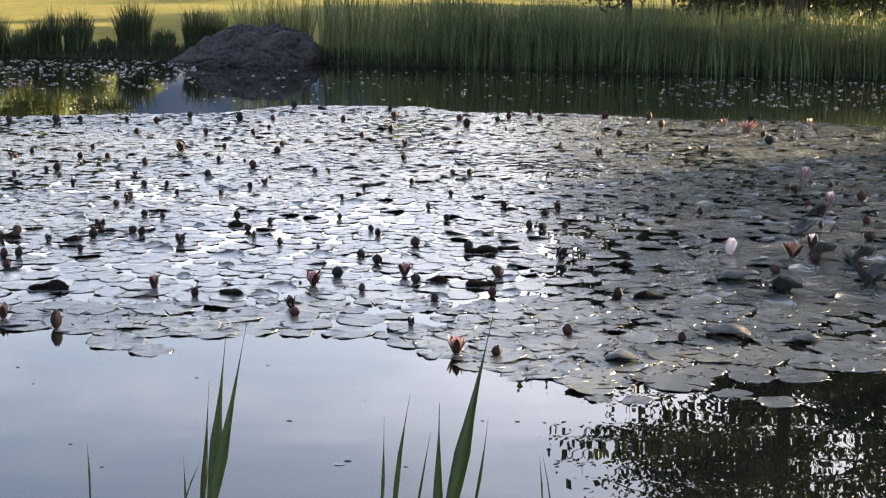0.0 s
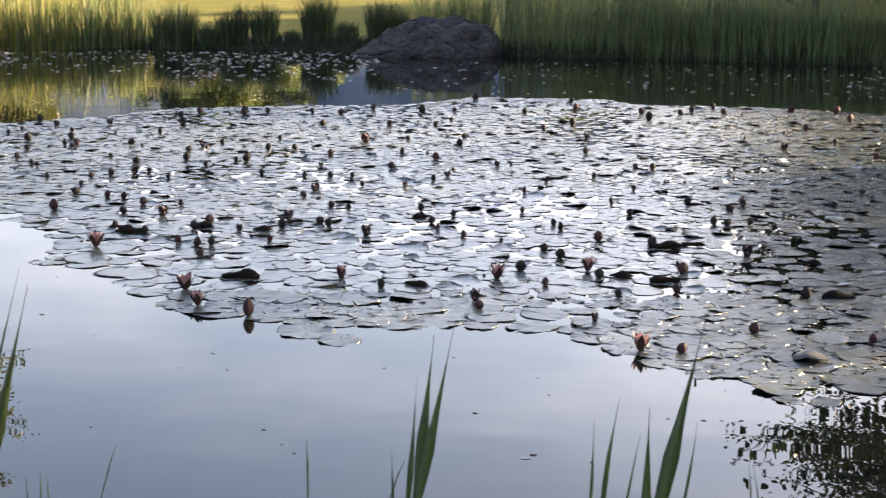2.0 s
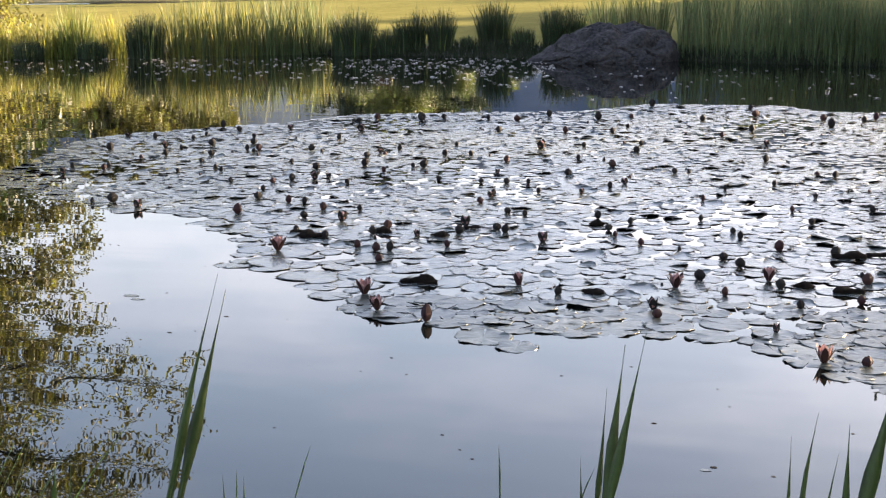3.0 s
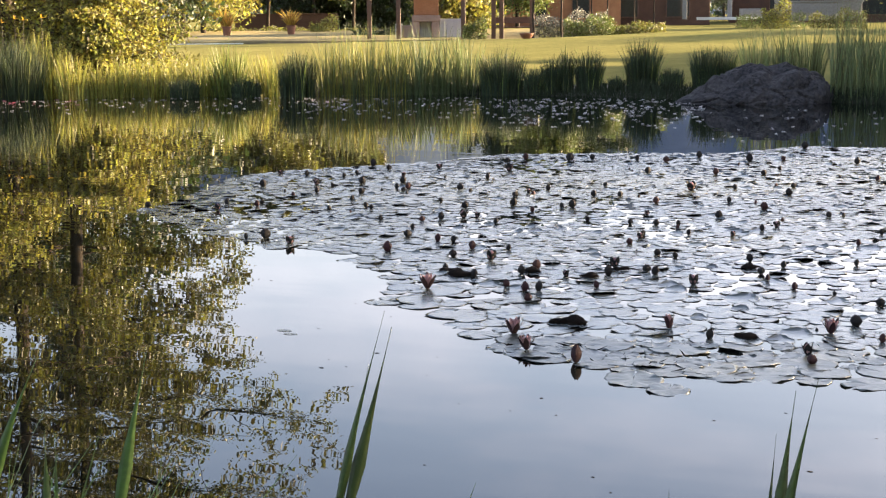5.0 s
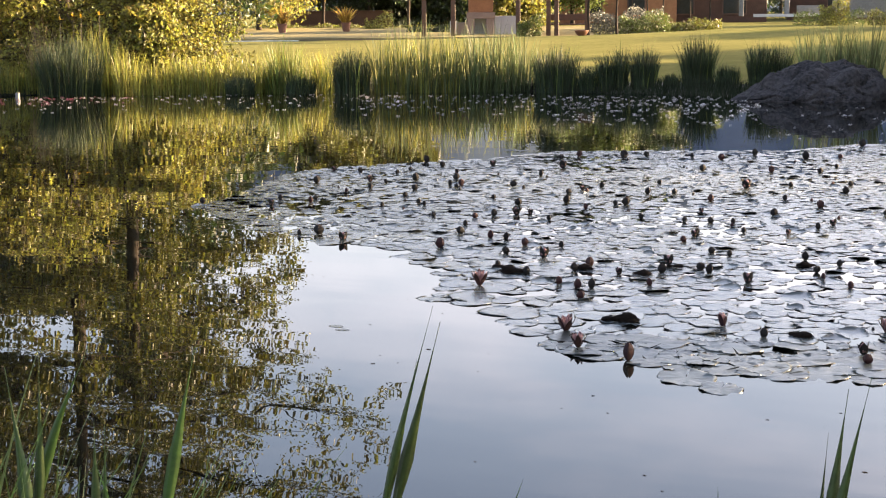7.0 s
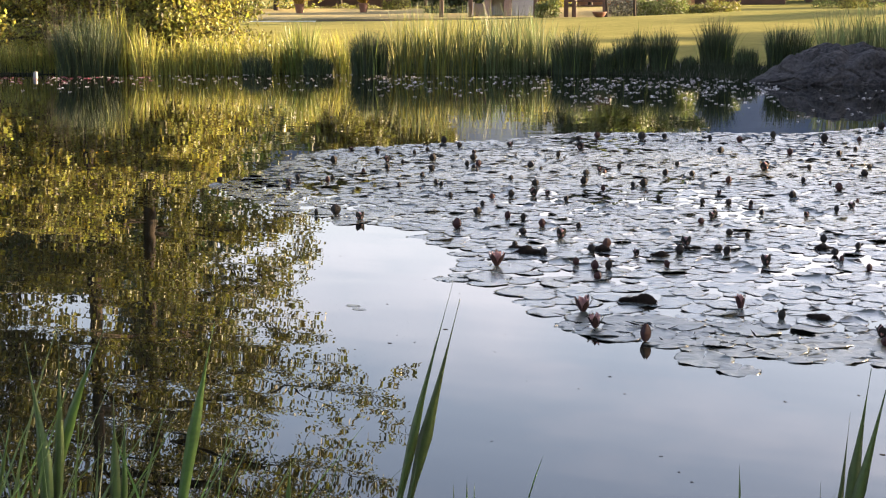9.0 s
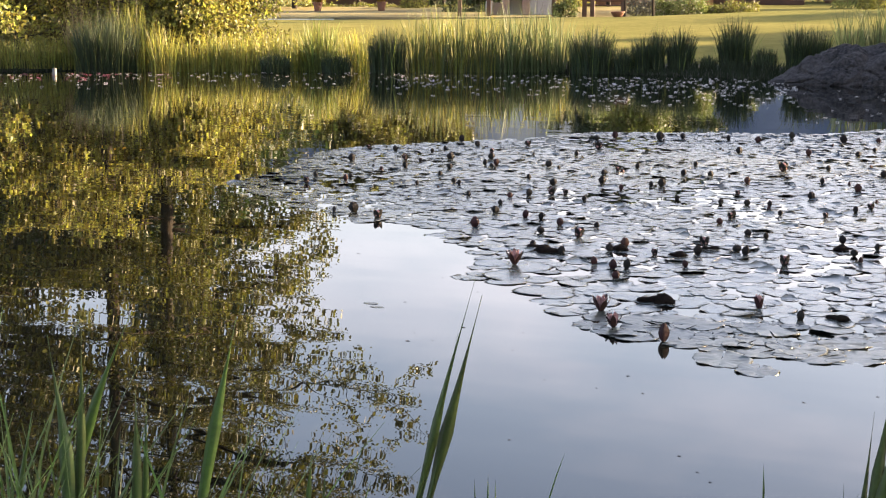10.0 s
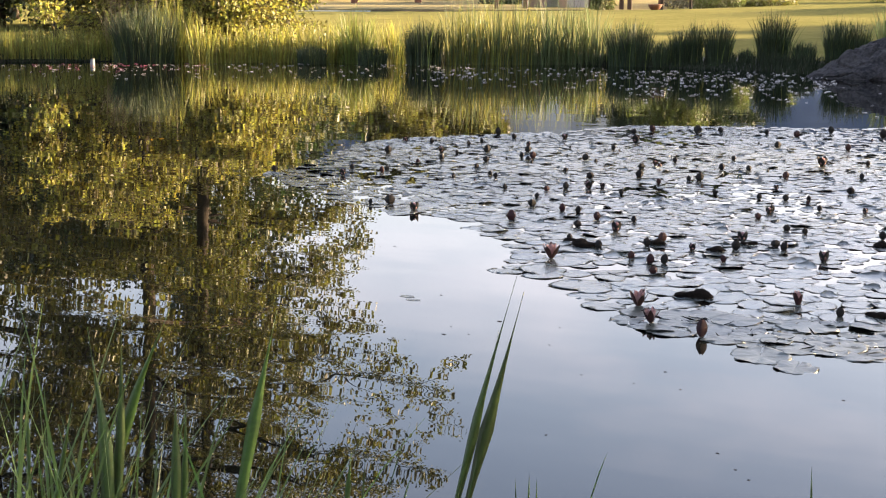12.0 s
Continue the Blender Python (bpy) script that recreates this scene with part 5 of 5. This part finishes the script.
BUDS_MIDDLE = [(-2.16, 9.88, 3.8), (-1.37, 10.03, 3.8), (-2.33, 9.87, 3.1), (2.17, 9.93, 4.2), (-3.22, 9.65, 3.1), (-0.39, 10.17, 3.1), (-2.65, 9.93, 3.1), (-3.74, 9.59, 3.5), (2.15, 10.12, 3.5),
               (-4.03, 9.55, 2.8), (-3.65, 9.73, 3.9), (1.94, 10.23, 3.5), (-3.52, 9.84, 4.8), (-3.44, 9.89, 3.2), (-1.82, 10.37, 4.4), (2.48, 10.27, 3.6), (-2.33, 10.37, 2.8), (0, 10.64, 3.6),
               (-1.1, 10.63, 3.6), (-0.12, 10.69, 3.2), (-3.16, 10.31, 3.3), (-4.61, 9.95, 2.5), (-4.34, 10.1, 2.9), (-3.7, 10.38, 5), (-3.02, 10.6, 3.3), (-2.95, 10.63, 5.4), (-1.59, 10.93, 5),
               (-5.4, 9.7, 3.8)]
BUDS_BEYOND = [(-4.43, 10.21, 3.4), (-3.4, 10.6, 5.1), (-5.23, 10, 3.4), (-2.42, 11.07, 4.3), (-4, 10.66, 3), (-5.99, 9.7, 3.9), (-1.9, 11.27, 3.5), (-5.27, 10.15, 3.5), (-5.52, 10.06, 3.5),
               (-0.51, 11.49, 3.9), (-4.69, 10.54, 3.1), (1.66, 11.54, 4), (-3.55, 11.13, 4.4), (-2.77, 11.39, 4), (-2.98, 11.36, 4.5), (-3.44, 11.25, 3.1), (-5.25, 10.66, 2.7), (-3.53, 11.42, 3.6),
               (-1.54, 11.86, 5), (1.02, 11.96, 4.5), (-4.81, 11, 4.5), (-5.17, 10.93, 3.7), (-4.54, 11.23, 3.7), (-3.44, 11.65, 3.7), (-4.12, 11.44, 5.5), (-2.33, 11.97, 6.5), (-4.57, 11.41, 4.2),
               (-4.66, 11.39, 3.7)]
BUDS_FAR = [(-2.01, 12.16, 3.3), (-3.06, 12.04, 3.8), (1.93, 12.34, 4.2), (-1.57, 12.4, 3.8), (-5.23, 11.36, 2.8), (-0.56, 12.56, 3.8), (-5.79, 11.19, 5.3), (1.47, 12.54, 3.8), (-5.41, 11.44, 4.3),
            (-5.08, 11.65, 5.3), (-4.79, 11.85, 5.3), (-4.19, 12.33, 3.9), (-0.97, 13.16, 4), (2.56, 12.95, 6.5), (-4.96, 12.27, 3.5), (-5.46, 12.11, 3), (-5.82, 12.1, 3.6), (-2.36, 13.25, 5.1),
            (-1.95, 13.34, 4.6), (-2.96, 13.18, 5.1), (-5.46, 12.39, 3.1), (1.32, 13.48, 4.6), (-6.11, 12.16, 4.1), (-4.2, 12.99, 6.2), (-0.74, 13.65, 5.2), (-5.32, 12.82, 4.2), (2.63, 13.63, 5.2),
            (-4.91, 13.05, 4.7)]
BUDS_LAST = [(-1.88, 13.82, 3.7), (3.41, 13.53, 4.7), (-0.06, 14.15, 6.4), (-5.6, 13.1, 5.4), (1.8, 14.37, 6), (-4.49, 13.83, 4.4), (-3.02, 14.25, 5.5), (-1.26, 14.58, 5.5), (-3.94, 14.1, 6.5),
             (-2.26, 14.51, 6.5), (-3.32, 14.33, 3.9), (0.24, 14.76, 5.6), (-4.4, 14.13, 5), (-3.77, 14.33, 4.5), (-1.97, 14.69, 4.5), (-0.14, 14.83, 5.6), (0.66, 14.95, 5.7), (0.35, 15.01, 5.1),
             (-2.8, 14.79, 5.1), (-0.79, 15.12, 6.5), (1.32, 15.15, 6.5), (1.76, 15.12, 6.5), (0.58, 15.48, 4.7), (2.8, 15.24, 5.3), (-0.89, 15.86, 4.8), (-1.94, 16.11, 6.1)]
_br = random.Random(12)
_used = set()
for band, spots in enumerate((BUDS_EDGE, BUDS_NEAR, BUDS_INNER, BUDS_MIDDLE, BUDS_BEYOND, BUDS_FAR, BUDS_LAST)):
    for x, y, w in spots:
        kind = _br.choices((0, 1, 2), (3, 5, 1) if x > 0.8 or band == 0 else (6, 2, 1))[0]
        sx = w / 4.7
        m = pose(x, y, 0.0, _br.uniform(-9, 9), _br.uniform(-9, 9), _br.uniform(0, 360))
        b = BUD_KINDS[kind]
        if kind in _used:
            b = copy_thing(b, m)
        else:
            _used.add(kind)
            b.matrix_basis = m
        b.scale = (sx, sx, max(0.5, sx * _br.uniform(0.58, 0.85)))
# the tall red bud at the front edge of the patch
_red = copy_thing(BUD_KINDS[1], pose(-1.59, 5.79, 0.0, -4, 3, 30))
_red.scale = (0.82, 0.82, 0.92)
tagged(_red, "squat closed red-brown water-lily bud at the patch's edge")
# small buds far out in the patch
for i in range(60):
    while True:
        x, y = _br.uniform(-6, 5), _br.uniform(6.6, 16)
        if inside(x, y, PATCH):
            break
    s = _br.uniform(0.3, 0.48)
    b = copy_thing(BUD_KINDS[_br.choice((0, 0, 1))], pose(x, y, -0.01, _br.uniform(-14, 14), _br.uniform(-14, 14), _br.uniform(0, 360)))
    b.scale = (s, s, s)
    tagged(b, "small dark water-lily bud just above the pads")


def flower(x, y, scale, spread, petal_mat, outer_mat, label, seed, rings=((6, 0.85), (6, 0.45))):
    ob = new("lily_flower")
    tagged(ob, label, "water lily", "open water-lily flowers")
    rng = random.Random(seed)
    part("stalk", tube_mesh("stalk", [(np.array((0, 0, -0.12)), np.array((0, 0, 0.012)), 0.007, 0.01)], STEM), STEM, ob)
    for k in range(5):
        s = part("sepal", petal_bm(0.078 * rng.uniform(0.9, 1.1), 0.034, spread * 1.3 * rng.uniform(0.8, 1.2)), outer_mat, ob)
        s.matrix_basis = pose(0, 0, 0.006, 0, 0, 72 * k + rng.uniform(-12, 12)) @ pose(0.012, 0, 0)
    for n, f in rings:
        for k in range(n):
            s = part("petal", petal_bm(0.082 * rng.uniform(0.85, 1.05), 0.028, spread * f * rng.uniform(0.8, 1.2)), petal_mat, ob)
            s.matrix_basis = pose(0, 0, 0.008 + 0.004 * (1 - f), 0, 0, 360 * (k + 0.5 * f) / n + rng.uniform(-8, 8)) @ pose(0.010 * f + 0.003, 0, 0)
    c = part("stamen_ring", blades_mesh("stamen_ring", 24, 0.012, 0.012, 0.03, 0.004, STAMEN, np.random.default_rng(seed), 0.2, 0.4), STAMEN, ob)
    c.location = (0, 0, 0.02)
    ob.matrix_basis = pose(x, y, 0.0, rng.uniform(-6, 6), rng.uniform(-6, 6), rng.uniform(0, 360)) @ Matrix.Scale(scale, 4)


_open = "half-open pink water lily with dark red outer sepals"
for i, (x, y, scale) in enumerate([(-2.77, 7.17, 0.9), (-2.0, 6.24, 0.85), (-1.85, 5.95, 0.72), (-0.67, 6.69, 0.8), (0.0, 5.47, 0.8), (-1.37, 6.58, 0.72), (-0.27, 6.94, 0.75)]):
    flower(x, y, scale, 0.032 if i != 5 else 0.016, PETAL, SEPAL, _open, i)
flower(1.36, 7.62, 1.0, 0.014, PETAL_WHITE, PETAL_WHITE, "white half-open water lily with pink base", 21)
flower(1.82, 7.80, 0.95, 0.022, PETAL_WHITE, SEPAL, "white and pink half-open water lily", 22)
flower(2.30, 9.51, 0.85, 0.022, PETAL_WHITE, PETAL, "white half-open water lily with pink base", 23)
flower(1.67, 7.56, 0.9, 0.05, PETAL_OLD, SEPAL, "faded orange water lily opened flat", 24)
flower(2.42, 10.82, 0.85, 0.022, PETAL_WHITE, PETAL, "white half-open water lily with pink base", 25)
flower(2.43, 14.57, 0.85, 0.024, PETAL, PETAL_OLD, "small pink water lily among the far pads", 26)
flower(2.55, 13.93, 1.3, 0.055, PETAL, PETAL_OLD, "wide-open pink water lily among the far pads", 27)
flower(3.28, 14.72, 0.8, 0.02, PETAL_WHITE, PETAL, "small white water lily among the far pads", 28)


# ---------------------------------------------------------------- things afloat
def build_afloat(name, n, az0, az1, d0, d1, size, mat, seed, label, power=1.0):
    rng = np.random.default_rng(seed)
    vs, fs = [], []
    for k in range(n):
        a = rng.uniform(az0, az1)
        p = polar(a, d0 + (d1 - d0) * rng.uniform(0, 1) ** power)
        r = size * rng.uniform(0.5, 1.4)
        t = rng.uniform(0, 6.28)
        lift = rng.uniform(0.1, 0.4) * r
        i0 = len(vs)
        vs.append((p.x, p.y, 0.006))
        for j in range(6):
            w = t + 1.0472 * j
            vs.append((p.x + r * math.cos(w) * (1.4 if j % 3 == 0 else 0.8), p.y + r * math.sin(w) * (1.4 if j % 3 == 0 else 0.8), 0.004 + lift * (j % 2)))
        for j in range(6):
            fs.append((i0, i0 + 1 + j, i0 + 1 + (j + 1) % 6))
    ob = part(name, mesh_of(name, vs, fs, mat), mat)
    tagged(ob, label, "petals", kind="stuff")


build_afloat("floating_petals", 420, 10.5, 18.5, 18.5, 25.8, 0.023, PETAL_FLOAT, 71, "pale petals drifting on the dark water", 0.6)
build_afloat("floating_petals", 170, 18.5, 26, 20.5, 26.4, 0.023, PETAL_FLOAT, 76, "pale petals drifting on the dark water", 0.6)
build_afloat("floating_petals", 190, -16, 10.5, 17.0, 22.9, 0.021, PETAL_FLOAT, 72, "pale petals drifting on the dark water")
build_afloat("floating_petals", 260, 24, 42, 22.5, 27.3, 0.021, PETAL_FLOAT, 73, "pale petals drifting on the dark water", 0.5)
build_afloat("floating_red_petals", 60, 34, 40.5, 25.0, 27.5, 0.03, PETAL_RED, 74, "red petals drifting below the bank", 0.7)
build_afloat("floating_petals", 190, -16, -7, 17.0, 22.0, 0.021, PETAL_FLOAT, 75, "pale petals drifting on the dark water")

_rs = random.Random(61)
_scraps = [(-3.01, 5.98, 0.03), (-2.95, 5.92, 0.026), (-2.43, 5.69, 0.009), (-2.54, 5.37, 0.008), (-0.31, 4.17, 0.014), (-0.29, 4.20, 0.009), (-0.51, 4.59, 0.007), (0.21, 4.62, 0.007)]
while len(_scraps) < 48:
    x, y = _rs.uniform(-4.5, 1.2), _rs.uniform(4.0, 7.5)
    if not inside(x, y + 0.25, PATCH):
        _scraps.append((x, y, _rs.uniform(0.0025, 0.006)))
for i, (x, y, r) in enumerate(_scraps):
    mat = PAD if r > 0.012 else PAD_DEAD
    v, t = pad_arrays(np.random.default_rng(300 + i), r, seg=10, wave=0.003)
    ob = part("floating_scrap", mesh_of("floating_scrap", v, t, mat), mat)
    ob.location = (x, y, 0.0012)
    ob.scale = (1.3, 0.8, 0.02)
    tagged(ob, "piece of grey-green lily leaf adrift on open water" if r > 0.012 else "tiny brown scrap adrift on open water", "leaf scrap", "scraps afloat")


def build_marker():
    ob = new("marker_post")
    tagged(ob, "short weathered grey-white marker post at the water's edge", "post")
    p = polar(38.3, 27.2)
    ob.location = (p.x, p.y, 0.05)
    bm = bmesh.new()
    bmesh.ops.create_cone(bm, cap_ends=True, segments=14, radius1=0.04, radius2=0.036, depth=0.12, matrix=Matrix.Translation((0, 0, 0.0)))
    bmesh.ops.bevel(bm, geom=[e for e in bm.edges if abs(e.verts[0].co.z - e.verts[1].co.z) < 0.01], offset=0.008, segments=2, affect="EDGES")
    part("shaft", bm, PAINT_GREY, ob)


build_marker()


# ---------------------------------------------------------------- blades on the near bank
def long_blade(parent, y, blade, seed, mat, foot):
    """One sword-shaped blade with a keel: a stem that widens to its shoulder and runs out in a long thin tip."""
    tx, tip_z, sx, sz, rx, width = blade
    rng = random.Random(seed)
    bm = bmesh.new()
    root = Vector((rx, y - 0.06, max(ground_z(rx, y - 0.06), -0.03) - 0.02))
    shoulder, tip = Vector((sx, y, sz)), Vector((tx, y, tip_z))
    knee = (shoulder - root).length / ((shoulder - root).length + (tip - shoulder).length)
    turn = radians(rng.uniform(-25, 25))
    side = Vector((math.cos(turn), math.sin(turn), 0))
    lead = (shoulder - root).normalized().lerp((tip - shoulder).normalized(), 0.5) * 0.33
    rows = []
    n = 26
    for i in range(n + 1):
        u = i / n
        if u < knee:
            v = u / knee
            c = root.lerp(shoulder, v) + (lead * (shoulder - root).length - (shoulder - root) * 0.33) * (-(v * v) * (1 - v)) * 3
            w = width * (foot + (1 - foot) * math.exp(-(((1 - v) * (shoulder - root).length) / 0.06) ** 2))
        else:
            v = (u - knee) / (1 - knee)
            c = shoulder.lerp(tip, v) + (lead * (tip - shoulder).length - (tip - shoulder) * 0.33) * (v * (1 - v) ** 2) * 3
            w = width * max(0.05, (1 - v) ** 1.9)
        keel = side.cross((tip - shoulder).normalized()).normalized()
        rows.append([bm.verts.new(c - side * w / 2 - keel * w * 0.10), bm.verts.new(c + keel * w * 0.10), bm.verts.new(c + side * w / 2 - keel * w * 0.10), bm.verts.new(c - keel * w * 0.06)])
    for a, b in zip(rows, rows[1:]):
        for k in range(4):
            f = bm.faces.new((a[k], a[(k + 1) % 4], b[(k + 1) % 4], b[k]))
            f.smooth = True
    bm.faces.new(rows[0])
    bm.faces.new(rows[-1][::-1])
    bmesh.ops.recalc_face_normals(bm, faces=bm.faces[:])
    return part("blade", bm, mat, parent)


def iris_clump(label, y, blades, seed, mat=BLADE, foot=0.42):
    """Blades that rise from one spot. Each: tip x and z, shoulder x and z, root x, width."""
    ob = new("iris_clump")
    tagged(ob, label, "iris leaves", "blades on the near bank")
    for i, blade in enumerate(blades):
        long_blade(ob, y + 0.012 * (i % 3), blade, seed + i, mat, foot)


IRIS = "tall green sword-shaped leaves rising from the bank"
THIN = "thin grass stalks on the near bank"
iris_clump(IRIS, 1.82, [(-0.198, 0.963, -0.232, 0.792, -0.371, 0.0157), (-0.226, 0.943, -0.241, 0.806, -0.313, 0.0157), (-0.25, 0.882, -0.258, 0.762, -0.314, 0.0086), (-0.279, 0.795, -0.278, 0.747, -0.238, 0.0036), (-0.262, 0.78, -0.273, 0.755, -0.433, 0.0022)], 400)
iris_clump(IRIS, 1.52, [(0.098, 1.044, 0.067, 0.895, -0.077, 0.0192), (-0.012, 0.933, -0.013, 0.864, -0.052, 0.0041), (0.014, 0.955, 0.002, 0.876, -0.028, 0.0064), (0.045, 0.952, 0.044, 0.865, 0.044, 0.0106), (0.036, 0.919, 0.028, 0.871, -0.085, 0.0029), (0.095, 0.932, 0.088, 0.872, -0.062, 0.0035)], 420)
iris_clump(THIN, 1.52, [(0.15, 0.903, 0.158, 0.861, 0.238, 0.0021), (0.148, 0.894, 0.151, 0.861, 0.191, 0.0021), (-0.323, 0.895, -0.322, 0.864, -0.322, 0.0024)], 440)
iris_clump(IRIS, 1.92, [(-0.812, 0.99, -0.873, 0.772, -1.017, 0.0147), (-0.806, 0.965, -0.861, 0.757, -1.021, 0.0212), (-0.848, 0.904, -0.885, 0.741, -1.039, 0.0107), (-0.869, 0.72, -0.877, 0.683, -1.013, 0.0033)], 460)
iris_clump(IRIS, 1.6, [(-1.305, 0.931, -1.284, 0.768, -1.266, 0.0270), (-1.257, 0.951, -1.265, 0.794, -1.293, 0.0150), (-1.185, 0.966, -1.254, 0.823, -1.414, 0.0190), (-1.164, 0.869, -1.167, 0.768, -1.155, 0.0165), (-1.156, 0.863, -1.161, 0.753, -1.176, 0.0108), (-1.443, 0.884, -1.437, 0.771, -1.431, 0.01), (-1.336, 0.809, -1.354, 0.75, -1.454, 0.0114)], 480, BLADE_LIGHT, 0.85)
iris_clump(IRIS, 1.75, [(-1.099, 0.945, -1.138, 0.787, -1.248, 0.0195)], 500, BLADE_LIGHT, 0.8)
iris_clump(THIN, 1.75, [(-0.983, 0.763, -0.988, 0.71, -1.035, 0.0079), (-0.967, 0.761, -0.971, 0.712, -1.02, 0.0039), (-0.904, 0.805, -0.924, 0.751, -1.084, 0.0023), (-0.616, 0.81, -0.627, 0.779, -0.787, 0.0022), (-0.746, 0.755, -0.745, 0.735, -0.705, 0.0022), (-0.731, 0.759, -0.731, 0.737, -0.771, 0.0022), (-0.711, 0.762, -0.711, 0.74, -0.671, 0.0019), (-0.898, 0.733, -0.904, 0.715, -1.044, 0.0023)], 520, BLADE_LIGHT)
for i, (x, y, n, h) in enumerate([(-1.38, 1.42, 170, 1.12), (-1.2, 1.5, 120, 1.02), (-1.5, 1.3, 170, 1.15), (-1.05, 1.55, 70, 0.95), (-1.3, 1.6, 120, 1.0)]):
    ob = new("grass_clump")
    ob.location = (x, y, max(ground_z(x, y), 0.0))
    tagged(ob, "loose clump of long green grass on the bank", "grass", "grass on the near bank")
    part("foliage", blades_mesh("foliage", n, 0.16, 0.14, h, 0.008, GRASS_NEAR, np.random.default_rng(600 + i), 0.3, 0.25, segs=8), GRASS_NEAR, ob)
